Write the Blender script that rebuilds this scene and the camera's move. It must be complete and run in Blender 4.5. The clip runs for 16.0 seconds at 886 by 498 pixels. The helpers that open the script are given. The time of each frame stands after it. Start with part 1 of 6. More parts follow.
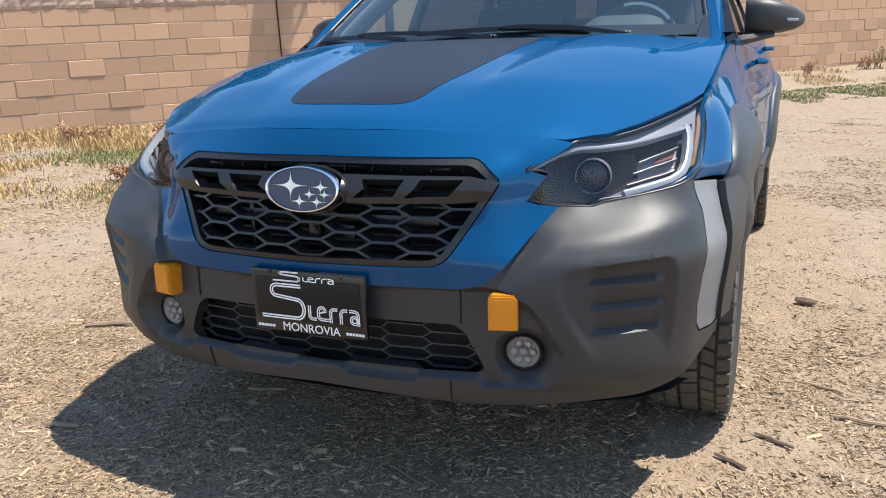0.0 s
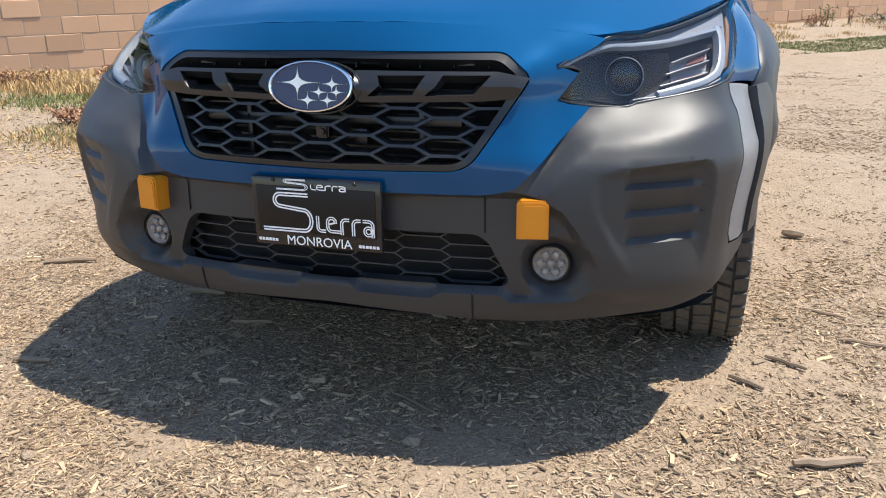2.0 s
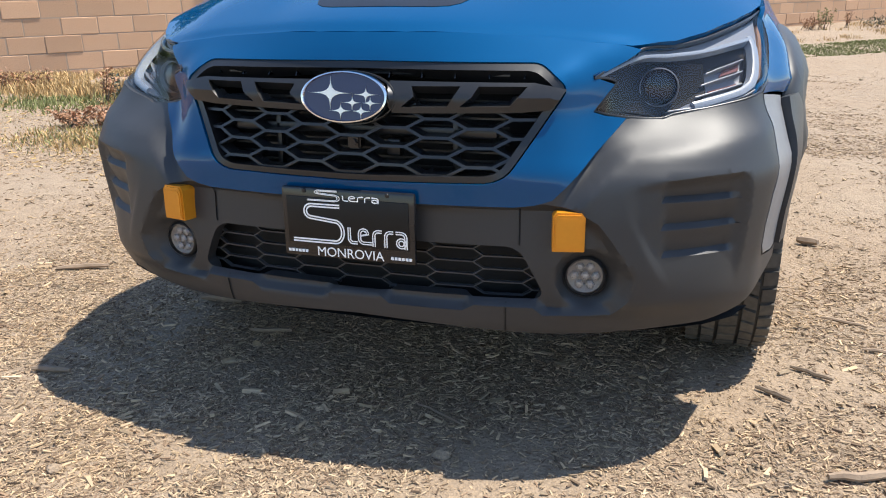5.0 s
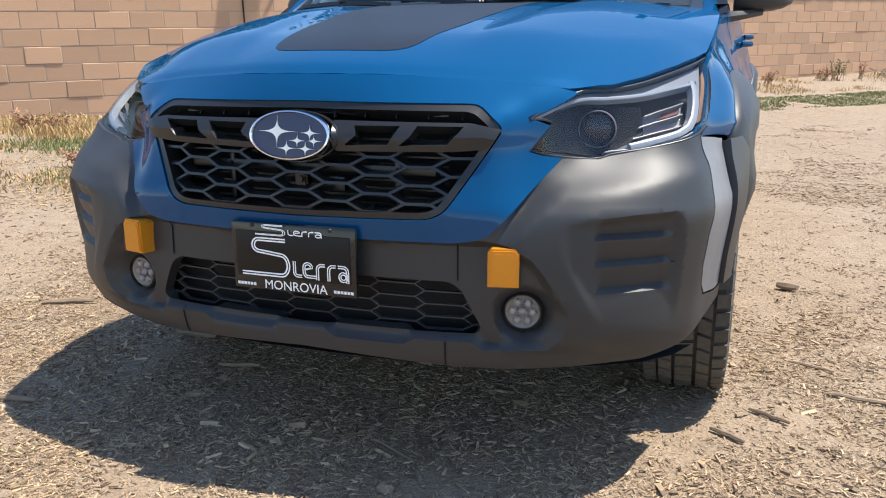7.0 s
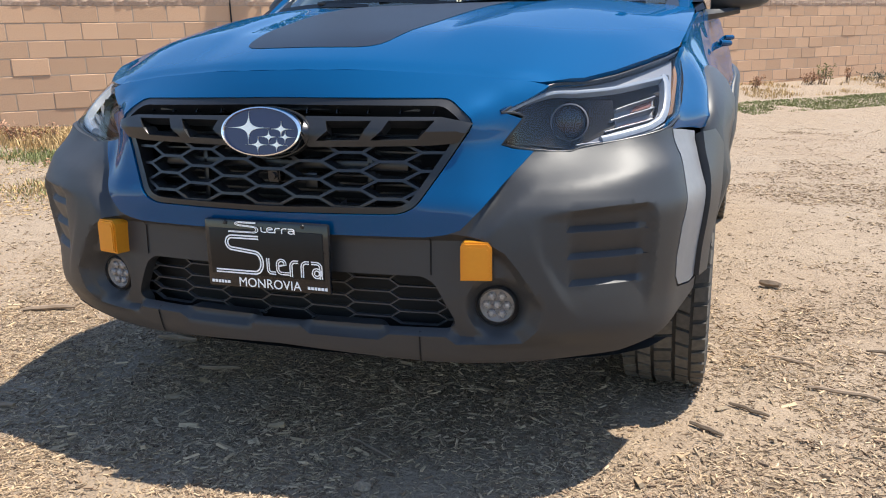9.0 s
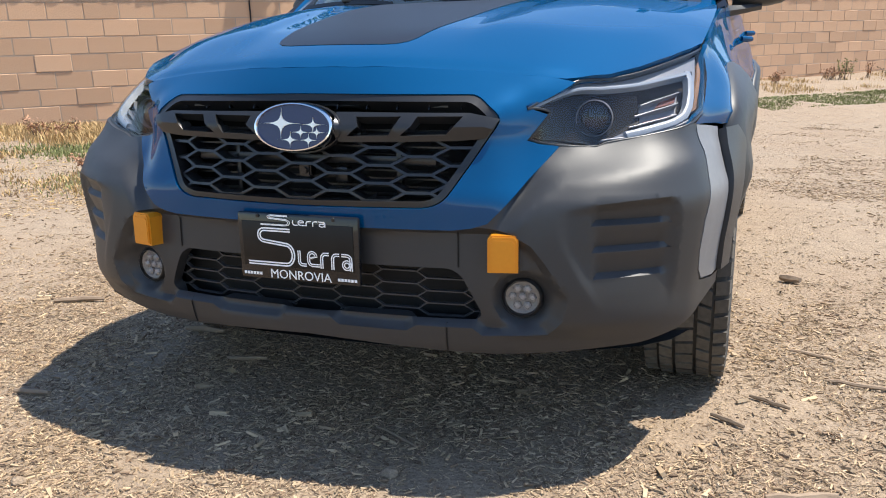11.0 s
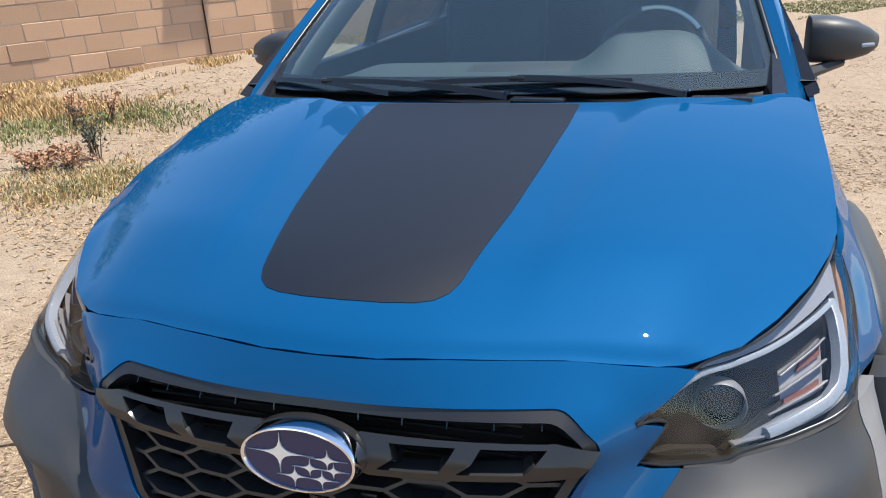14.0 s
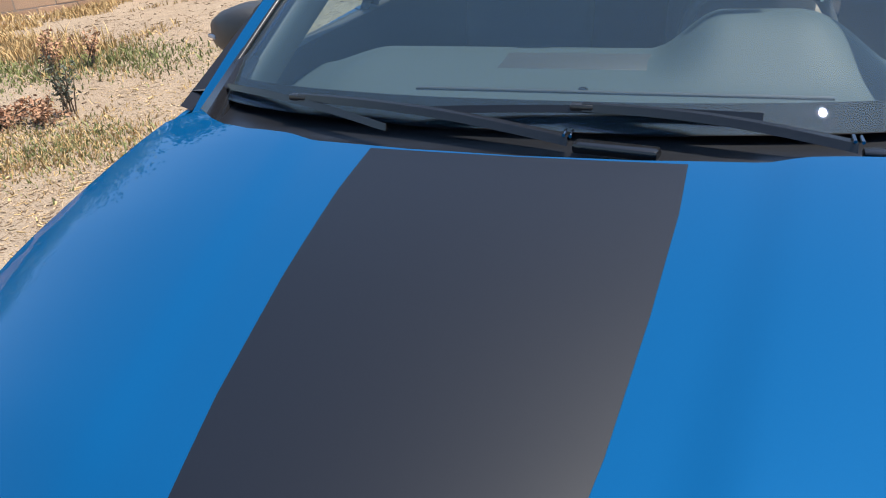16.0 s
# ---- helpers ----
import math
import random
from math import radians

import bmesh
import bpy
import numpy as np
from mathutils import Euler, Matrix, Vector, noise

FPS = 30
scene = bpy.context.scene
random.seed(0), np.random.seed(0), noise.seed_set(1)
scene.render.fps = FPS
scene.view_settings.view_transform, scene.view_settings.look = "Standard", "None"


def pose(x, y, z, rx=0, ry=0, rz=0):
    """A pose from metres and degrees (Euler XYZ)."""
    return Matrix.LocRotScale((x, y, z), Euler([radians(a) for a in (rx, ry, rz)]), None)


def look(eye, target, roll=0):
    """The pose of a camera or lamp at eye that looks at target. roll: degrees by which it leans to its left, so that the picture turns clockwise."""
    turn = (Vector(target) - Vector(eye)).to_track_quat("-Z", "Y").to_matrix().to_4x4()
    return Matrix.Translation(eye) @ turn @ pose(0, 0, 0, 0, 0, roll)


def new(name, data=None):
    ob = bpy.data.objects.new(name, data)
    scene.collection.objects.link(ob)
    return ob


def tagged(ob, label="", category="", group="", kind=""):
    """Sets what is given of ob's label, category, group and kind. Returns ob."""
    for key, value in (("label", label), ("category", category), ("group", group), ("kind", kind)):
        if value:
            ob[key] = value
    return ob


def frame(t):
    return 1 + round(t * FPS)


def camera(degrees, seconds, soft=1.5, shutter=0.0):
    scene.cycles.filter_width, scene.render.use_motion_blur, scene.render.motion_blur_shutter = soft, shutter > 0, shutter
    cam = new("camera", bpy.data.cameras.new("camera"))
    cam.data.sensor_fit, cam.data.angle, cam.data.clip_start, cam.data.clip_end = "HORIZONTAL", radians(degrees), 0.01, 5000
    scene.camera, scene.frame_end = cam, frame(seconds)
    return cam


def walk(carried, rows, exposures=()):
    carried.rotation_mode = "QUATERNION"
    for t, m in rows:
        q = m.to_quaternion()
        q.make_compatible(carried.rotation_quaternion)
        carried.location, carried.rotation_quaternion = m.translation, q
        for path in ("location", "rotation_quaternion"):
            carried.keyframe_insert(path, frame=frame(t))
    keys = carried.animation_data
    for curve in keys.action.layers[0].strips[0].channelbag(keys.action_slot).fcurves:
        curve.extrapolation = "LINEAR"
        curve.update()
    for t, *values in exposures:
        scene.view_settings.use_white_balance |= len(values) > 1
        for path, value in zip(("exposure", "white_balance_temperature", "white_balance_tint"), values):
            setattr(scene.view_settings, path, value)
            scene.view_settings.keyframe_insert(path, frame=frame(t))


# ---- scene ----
from mathutils.geometry import delaunay_2d_cdt

cam = camera(58.3, 16.0, 1.05)
PATH = [
    (0, (0.996, -1.551, 1.121), (0.249, 0.239, 0.633), -1.7),
    (0.5, (0.921, -1.508, 0.977), (0.188, 0.278, 0.456), -1.6),
    (1, (0.871, -1.515, 0.955), (0.156, 0.269, 0.402), -1.5),
    (1.5, (0.846, -1.527, 0.965), (0.182, 0.269, 0.389), -1.0),
    (2, (0.8, -1.519, 0.976), (0.191, 0.293, 0.39), -0.7),
    (2.5, (0.751, -1.489, 0.943), (0.191, 0.337, 0.349), -0.3),
    (3, (0.75, -1.462, 0.932), (0.217, 0.371, 0.335), -0.1),
    (3.5, (0.759, -1.466, 0.939), (0.223, 0.366, 0.343), -0.1),
    (4, (0.734, -1.496, 0.955), (0.177, 0.329, 0.358), -0.2),
    (4.2, (0.697, -1.523, 0.967), (0.133, 0.301, 0.37), -0.3),
    (6.3, (0.821, -1.521, 1.003), (0.177, 0.299, 0.481), -0.4),
    (6.5, (0.845, -1.519, 1.002), (0.199, 0.305, 0.494), -0.4),
    (7, (0.892, -1.511, 0.982), (0.238, 0.319, 0.51), -0.1),
    (7.5, (0.916, -1.518, 0.962), (0.261, 0.318, 0.515), -0.1),
    (8, (0.929, -1.512, 0.953), (0.281, 0.329, 0.514), -0.4),
    (8.5, (0.935, -1.501, 0.95), (0.296, 0.342, 0.506), -0.7),
    (11, (0.924, -1.549, 0.954), (0.248, 0.276, 0.494), -0.8),
    (11.5, (0.871, -1.568, 1.02), (0.184, 0.256, 0.572), -0.7),
    (12, (0.779, -1.559, 1.15), (0.094, 0.27, 0.716), -0.6),
    (12.5, (0.701, -1.487, 1.36), (0.073, 0.362, 0.926), -1.2),
    (13, (0.712, -1.315, 1.473), (0.132, 0.52, 0.93), -2.1),
    (13.5, (0.684, -1.126, 1.524), (0.111, 0.675, 0.87), -2.7),
    (14, (0.551, -0.901, 1.54), (-0.033, 0.874, 0.827), -3.4),
    (14.5, (0.496, -0.698, 1.559), (-0.127, 1.05, 0.813), -3.9),
    (15, (0.464, -0.452, 1.577), (-0.21, 1.257, 0.787), -4.6),
    (15.5, (0.378, -0.255, 1.571), (-0.306, 1.421, 0.721), -4.4),
    (16, (0.301, -0.129, 1.617), (-0.305, 1.553, 0.72), -4.0),
]
walk(cam, [(t, look(eye, target, roll)) for t, eye, target, roll in PATH], [(0.0, 0.80), (16.0, 0.80)])

# ---- world, sun ----
SUN = Vector((0.36, 0.155, 1.0)).normalized()
world = bpy.data.worlds.new("world")
scene.world = world
world.use_nodes = True
wn = world.node_tree.nodes
sky = wn.new("ShaderNodeTexSky")
sky.sky_type, sky.sun_disc = "NISHITA", False
sky.sun_elevation = math.asin(SUN.z)
sky.sun_rotation = math.atan2(SUN.x, SUN.y)
sky.air_density, sky.dust_density, sky.ozone_density = 1.0, 0.25, 2.5
world.node_tree.links.new(sky.outputs[0], wn["Background"].inputs[0])
wn["Background"].inputs[1].default_value = 0.15
sun = new("sun", bpy.data.lights.new("sun", "SUN"))
sun.data.energy, sun.data.angle, sun.data.color = 4.9, radians(0.55), (1.0, 0.945, 0.85)
sun.matrix_world = look(SUN * 20, (0, 0, 0))

# ---- materials ----


def surface(name, col, rough=0.6, metal=0.0, coat=0.0, grain=None, stain=None, bump=None, vary=0.0, island=0.0, spec=0.5, speck=None):
    """A procedural surface: grain and stain are (scale, amount, colour), bump is (scale, strength, depth)."""
    m = bpy.data.materials.new(name)
    m.use_nodes = True
    nt = m.node_tree
    b = nt.nodes["Principled BSDF"]
    b.inputs["Roughness"].default_value = rough
    b.inputs["Metallic"].default_value = metal
    b.inputs["Coat Weight"].default_value = coat
    b.inputs["Coat Roughness"].default_value = 0.012
    b.inputs["Specular IOR Level"].default_value = spec
    co = nt.nodes.new("ShaderNodeTexCoord").outputs["Object"]
    out = nt.nodes.new("ShaderNodeRGB").outputs[0]
    out.default_value = (*col, 1)
    for layer in (stain, grain, speck):
        if layer:
            tex = nt.nodes.new("ShaderNodeTexNoise")
            tex.inputs["Scale"].default_value, tex.inputs["Detail"].default_value = layer[0], 6
            nt.links.new(co, tex.inputs["Vector"])
            ramp = nt.nodes.new("ShaderNodeMapRange")
            ramp.inputs["From Min"].default_value, ramp.inputs["From Max"].default_value = 0.35, 0.68
            ramp.inputs["To Max"].default_value = layer[1]
            nt.links.new(tex.outputs[0], ramp.inputs["Value"])
            mix = nt.nodes.new("ShaderNodeMixRGB")
            mix.inputs[2].default_value = (*layer[2], 1)
            nt.links.new(ramp.outputs[0], mix.inputs[0])
            nt.links.new(out, mix.inputs[1])
            out = mix.outputs[0]
    for amount, node, sock in ((vary, "ShaderNodeObjectInfo", "Random"), (island, "ShaderNodeNewGeometry", "Random Per Island")):
        if amount:
            rnd = nt.nodes.new(node).outputs[sock]
            mr = nt.nodes.new("ShaderNodeMapRange")
            mr.inputs["To Min"].default_value, mr.inputs["To Max"].default_value = 1 - amount, 1 + amount
            nt.links.new(rnd, mr.inputs["Value"])
            hsv = nt.nodes.new("ShaderNodeHueSaturation")
            nt.links.new(mr.outputs[0], hsv.inputs["Value"])
            nt.links.new(out, hsv.inputs["Color"])
            out = hsv.outputs[0]
    nt.links.new(out, b.inputs["Base Color"])
    if bump:
        tex = nt.nodes.new("ShaderNodeTexNoise")
        tex.inputs["Scale"].default_value, tex.inputs["Detail"].default_value = bump[0], 4
        nt.links.new(co, tex.inputs["Vector"])
        bp = nt.nodes.new("ShaderNodeBump")
        bp.inputs["Strength"].default_value, bp.inputs["Distance"].default_value = bump[1], bump[2]
        nt.links.new(tex.outputs[0], bp.inputs["Height"])
        nt.links.new(bp.outputs[0], b.inputs["Normal"])
    return m


def glass(name, tint, rough=0.0, ior=1.5, haze=0.0, gain=1.0):
    """Thin clear glass: a tinted see-through sheet with a Fresnel gloss, and a painted blue veil if asked."""
    m = bpy.data.materials.new(name)
    m.use_nodes = True
    nt = m.node_tree
    nt.nodes.clear()
    tr = nt.nodes.new("ShaderNodeBsdfTransparent")
    tr.inputs[0].default_value = (*tint, 1)
    gl = nt.nodes.new("ShaderNodeBsdfGlossy")
    gl.inputs["Roughness"].default_value = rough
    lw = nt.nodes.new("ShaderNodeLayerWeight")
    lw.inputs[0].default_value = 0.5
    pw = nt.nodes.new("ShaderNodeMath")
    pw.operation = "POWER"
    pw.inputs[1].default_value = 5.0
    nt.links.new(lw.outputs["Facing"], pw.inputs[0])
    fr = nt.nodes.new("ShaderNodeMath")
    fr.operation = "MULTIPLY_ADD"
    base = ((ior - 1) / (ior + 1)) ** 2 * 1.25
    fr.inputs[1].default_value, fr.inputs[2].default_value = (1 - base) * gain, base
    nt.links.new(pw.outputs[0], fr.inputs[0])
    mix = nt.nodes.new("ShaderNodeMixShader")
    nt.links.new(fr.outputs[0], mix.inputs[0])
    sheer = tr.outputs[0]
    # bluish diffuse film paints the reflected sky's veil into the glass colour
    if haze:
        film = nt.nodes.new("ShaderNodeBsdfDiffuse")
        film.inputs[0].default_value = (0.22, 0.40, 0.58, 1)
        tex = nt.nodes.new("ShaderNodeTexNoise")
        tex.inputs["Scale"].default_value, tex.inputs["Detail"].default_value = 4, 6
        nt.links.new(nt.nodes.new("ShaderNodeTexCoord").outputs["Object"], tex.inputs["Vector"])
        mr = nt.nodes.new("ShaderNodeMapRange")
        mr.inputs["To Min"].default_value, mr.inputs["To Max"].default_value = haze * 0.7, haze * 1.3
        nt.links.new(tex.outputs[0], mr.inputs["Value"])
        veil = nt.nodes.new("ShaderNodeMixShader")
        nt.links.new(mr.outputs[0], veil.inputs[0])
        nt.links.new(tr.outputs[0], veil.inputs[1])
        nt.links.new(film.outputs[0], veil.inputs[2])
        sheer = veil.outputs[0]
    nt.links.new(sheer, mix.inputs[1])
    nt.links.new(gl.outputs[0], mix.inputs[2])
    nt.links.new(mix.outputs[0], nt.nodes.new("ShaderNodeOutputMaterial").inputs[0])
    return m


PAINT = surface("blue_paint", (0.0003, 0.054, 0.150), 0.5, 0.10, 0.65, grain=(900, 0.25, (0.0006, 0.068, 0.18)), stain=(3, 0.10, (0.0006, 0.062, 0.17)), spec=0.0)
PLASTIC = surface("black_moulded_plastic", (0.027, 0.0278, 0.030), 0.49, grain=(7, 0.3, (0.033, 0.033, 0.034)), stain=(160, 0.2, (0.019, 0.0195, 0.0215)), bump=(1500, 0.08, 0.001), spec=0.5)
SATIN = surface("satin_black_plastic", (0.012, 0.012, 0.013), 0.34, grain=(30, 0.3, (0.019, 0.0185, 0.018)), bump=(900, 0.04, 0.001))
WIRE = surface("grey_black_grille_plastic", (0.017, 0.0178, 0.0195), 0.34, grain=(30, 0.3, (0.023, 0.023, 0.024)), bump=(900, 0.04, 0.001))
MESHMAT = surface("grey_lower_mesh_plastic", (0.045, 0.046, 0.050), 0.4, grain=(30, 0.3, (0.06, 0.06, 0.062)))
LAMPCELL = surface("clear_lamp_cell", (0.42, 0.42, 0.43), 0.22, 0.3, grain=(300, 0.3, (0.3, 0.3, 0.31)))
GLOSSBLACK = surface("gloss_black_plastic", (0.012, 0.012, 0.014), 0.12, grain=(40, 0.2, (0.02, 0.02, 0.02)))
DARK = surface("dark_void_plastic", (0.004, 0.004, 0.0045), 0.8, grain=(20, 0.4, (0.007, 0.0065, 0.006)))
DECALMAT = surface("matte_black_vinyl", (0.003, 0.004, 0.0075), 0.42, grain=(600, 0.25, (0.0045, 0.0055, 0.009)), bump=(2200, 0.05, 0.0005), spec=0.42)
TRIMGREY = surface("grey_arch_plastic", (0.17, 0.172, 0.18), 0.50, grain=(60, 0.25, (0.22, 0.22, 0.22)), stain=(14, 0.35, (0.13, 0.13, 0.14)), bump=(700, 0.05, 0.001))
CHROME = surface("chrome", (0.75, 0.75, 0.77), 0.08, 1.0, grain=(30, 0.1, (0.6, 0.6, 0.62)))
SILVER = surface("satin_silver", (0.86, 0.84, 0.78), 0.3, 0.35, grain=(60, 0.1, (0.7, 0.69, 0.66)))
BADGEBLUE = surface("badge_blue_enamel", (0.012, 0.015, 0.066), 0.25, 0.0, 0.25, grain=(200, 0.2, (0.02, 0.022, 0.09)))
ORANGE = surface("anodized_orange_paint", (0.66, 0.26, 0.015), 0.38, 0.25, grain=(120, 0.25, (0.58, 0.21, 0.012)), bump=(900, 0.04, 0.001))
LENS = glass("clear_lens", (0.84, 0.83, 0.82), gain=0.25)
WINDOW = glass("window_glass", (0.66, 0.76, 0.76))
SCREEN = glass("hazed_screen_glass", (0.66, 0.78, 0.80), haze=0.052)
SMOKED = glass("smoked_window_glass", (0.10, 0.115, 0.12))
EYEGLASS = surface("projector_glass", (0.02, 0.021, 0.024), 0.08, 0.1, 0.3, grain=(60, 0.3, (0.04, 0.041, 0.045)))
FINMAT = surface("satin_grey_fin", (0.24, 0.24, 0.26), 0.35, 0.3, grain=(120, 0.3, (0.17, 0.17, 0.19)))
BEZEL = surface("lamp_bezel", (0.022, 0.019, 0.0165), 0.4, grain=(50, 0.3, (0.035, 0.03, 0.026)), spec=0.3)
FRIT = surface("black_ceramic_print", (0.005, 0.005, 0.006), 0.6, grain=(200, 0.2, (0.008, 0.008, 0.009)), spec=0.05)
WIPERMAT = surface("wiper_satin_black", (0.008, 0.008, 0.009), 0.22, grain=(40, 0.3, (0.014, 0.0135, 0.013)), bump=(900, 0.04, 0.001))
COWLMAT = surface("cowl_black_plastic", (0.0065, 0.007, 0.009), 0.33, grain=(60, 0.3, (0.010, 0.0105, 0.012)), bump=(900, 0.04, 0.001))
DRLWHITE = surface("frosted_light_guide", (0.27, 0.305, 0.36), 0.25, 0.0, 0.6, grain=(300, 0.5, (0.15, 0.175, 0.22)))
MARKER = surface("dim_amber_lens", (0.30, 0.17, 0.09), 0.25, grain=(60, 0.5, (0.20, 0.11, 0.06)))
GREYBEZEL = surface("grey_lamp_bezel", (0.22, 0.23, 0.26), 0.3, 0.2, grain=(220, 0.4, (0.30, 0.31, 0.34)))
WINGMAT = surface("grey_wing_plastic", (0.016, 0.0165, 0.018), 0.34, grain=(30, 0.3, (0.022, 0.022, 0.022)), bump=(900, 0.04, 0.001))
AMBER = surface("amber_lens", (0.17, 0.062, 0.045), 0.2, grain=(160, 0.4, (0.10, 0.05, 0.04)))
RUBBER = surface("tyre_rubber", (0.026, 0.025, 0.024), 0.8, grain=(70, 0.4, (0.05, 0.045, 0.038)), stain=(9, 0.3, (0.035, 0.032, 0.028)), bump=(500, 0.15, 0.002))
TREADMAT = surface("dusty_tread_rubber", (0.10, 0.088, 0.073), 0.85, grain=(60, 0.6, (0.055, 0.05, 0.043)), stain=(9, 0.4, (0.17, 0.145, 0.112)), bump=(400, 0.2, 0.002), island=0.2)
RIMMAT = surface("dark_grey_alloy", (0.05, 0.05, 0.052), 0.38, 0.6, grain=(60, 0.2, (0.08, 0.08, 0.08)))
CABIN = surface("dark_cabin_plastic", (0.030, 0.031, 0.034), 0.6, grain=(90, 0.3, (0.045, 0.045, 0.048)))
DASHMAT = surface("dash_soft_plastic", (0.028, 0.042, 0.046), 0.65, grain=(140, 0.3, (0.038, 0.054, 0.058)))
FOGDISH = surface("fog_dish", (0.24, 0.24, 0.245), 0.3, 0.2, grain=(120, 0.3, (0.11, 0.11, 0.115)))
SEATMAT = surface("black_seat_fabric", (0.032, 0.033, 0.038), 0.85, grain=(200, 0.4, (0.05, 0.05, 0.055)))
PLATEMAT = surface("black_plate_card", (0.009, 0.0085, 0.0085), 0.4, grain=(40, 0.3, (0.014, 0.0135, 0.013)), spec=0.25)
WHITEINK = surface("white_print", (0.93, 0.93, 0.93), 0.45, grain=(120, 0.15, (0.86, 0.86, 0.86)))
STICKER = surface("pale_paper_sticker", (0.72, 0.78, 0.70), 0.7, grain=(80, 0.2, (0.62, 0.68, 0.6)))
BLOCKMAT = surface("tan_concrete_block", (0.54, 0.328, 0.196), 0.9, grain=(70, 0.45, (0.34, 0.202, 0.118)), stain=(1.3, 0.45, (0.54, 0.364, 0.242)), bump=(90, 0.5, 0.004), vary=0.13)
SPLITMAT = surface("split_face_block", (0.46, 0.315, 0.225), 0.95, grain=(35, 0.5, (0.30, 0.205, 0.15)), stain=(3, 0.3, (0.46, 0.35, 0.27)), bump=(60, 0.6, 0.01), vary=0.12)
MORTAR = surface("mortar", (0.37, 0.278, 0.206), 0.95, grain=(60, 0.5, (0.27, 0.197, 0.144)), bump=(120, 0.4, 0.004))
DIRT = surface("dry_dirt", (0.345, 0.250, 0.164), 0.95, grain=(11, 0.55, (0.22, 0.158, 0.104)), stain=(0.8, 0.6, (0.39, 0.311, 0.224)), bump=(75, 0.9, 0.016), speck=(130, 0.6, (0.17, 0.128, 0.092)))
CHIPMAT = surface("wood_chips", (0.43, 0.305, 0.178), 0.88, grain=(60, 0.45, (0.25, 0.173, 0.114)), stain=(2.2, 0.35, (0.44, 0.367, 0.281)), island=0.42)
DARKCHIP = surface("brown_bark_chips", (0.20, 0.130, 0.078), 0.9, grain=(60, 0.45, (0.12, 0.078, 0.05)), stain=(2.2, 0.35, (0.26, 0.19, 0.13)), island=0.5)
PEBBLE = surface("gravel_crumbs", (0.34, 0.265, 0.192), 0.95, grain=(40, 0.5, (0.22, 0.168, 0.125)), island=0.45)
TWIG = surface("weathered_wood", (0.24, 0.175, 0.12), 0.9, grain=(30, 0.5, (0.15, 0.105, 0.07)), bump=(90, 0.5, 0.004), vary=0.3)
STRAW = surface("dry_straw", (0.50, 0.335, 0.145), 0.85, grain=(6, 0.5, (0.36, 0.245, 0.12)), island=0.3)
GREENWEED = surface("green_weed", (0.17, 0.185, 0.06), 0.75, grain=(8, 0.5, (0.24, 0.24, 0.09)), island=0.35)
DEADWEED = surface("dead_brown_weed", (0.34, 0.17, 0.095), 0.85, grain=(12, 0.5, (0.44, 0.28, 0.16)), island=0.35)
LEAF = surface("tree_leaf", (0.045, 0.085, 0.022), 0.6, grain=(4, 0.5, (0.085, 0.13, 0.035)), island=0.4)
BARK = surface("bark", (0.16, 0.115, 0.075), 0.95, grain=(14, 0.5, (0.09, 0.062, 0.042)), bump=(30, 0.6, 0.02))
POLEMAT = surface("brown_painted_steel", (0.085, 0.066, 0.055), 0.5, 0.2, grain=(20, 0.3, (0.12, 0.095, 0.08)))
STUCCO = surface("orange_stucco", (0.42, 0.20, 0.10), 0.9, grain=(20, 0.3, (0.34, 0.16, 0.08)), bump=(60, 0.3, 0.01))
ROOFMAT = surface("brown_roof_tile", (0.17, 0.095, 0.06), 0.9, grain=(8, 0.4, (0.11, 0.065, 0.045)))

# ---- mesh helpers ----


def smooth_step(a, b, v):
    k = min(1.0, max(0.0, (v - a) / (b - a)))
    return k * k * (3 - 2 * k)


def spline(points, v):
    """Catmull-Rom through (v, value, ...) rows with rising v; the values come back as a list."""
    n = len(points)
    v = min(max(v, points[0][0]), points[-1][0])
    i = 0
    while i < n - 2 and v > points[i + 1][0]:
        i += 1
    p0, p1, p2, p3 = points[max(i - 1, 0)], points[i], points[i + 1], points[min(i + 2, n - 1)]
    h = p2[0] - p1[0]
    k = (v - p1[0]) / h
    res = []
    for c in range(1, len(p1)):
        m1 = (p2[c] - p0[c]) / (p2[0] - p0[0]) * h
        m2 = (p3[c] - p1[c]) / (p3[0] - p1[0]) * h
        res.append((2 * k ** 3 - 3 * k * k + 1) * p1[c] + (k ** 3 - 2 * k * k + k) * m1 + (-2 * k ** 3 + 3 * k * k) * p2[c] + (k ** 3 - k * k) * m2)
    return res


def inside(p, poly):
    x, y = p
    hit = False
    for i in range(len(poly)):
        x0, y0 = poly[i - 1]
        x1, y1 = poly[i]
        if (y0 > y) != (y1 > y) and x < (x1 - x0) * (y - y0) / (y1 - y0) + x0:
            hit = not hit
    return hit


def edge_distance(p, poly):
    best = 9.0
    for i in range(len(poly)):
        a, b = Vector(poly[i - 1]), Vector(poly[i])
        d = b - a
        k = min(1, max(0, (Vector(p) - a).dot(d) / max(d.dot(d), 1e-12)))
        best = min(best, (a + d * k - Vector(p)).length)
    return best


def dense(line, step, closed=True):
    """The line cut into pieces no longer than step."""
    res = []
    n = len(line)
    for i in range(n if closed else n - 1):
        a, b = Vector(line[i]), Vector(line[(i + 1) % n])
        k = max(1, int((b - a).length / step + 0.5))
        res += [tuple(a.lerp(b, j / k)) for j in range(k)]
    if not closed:
        res.append(tuple(line[-1]))
    return res


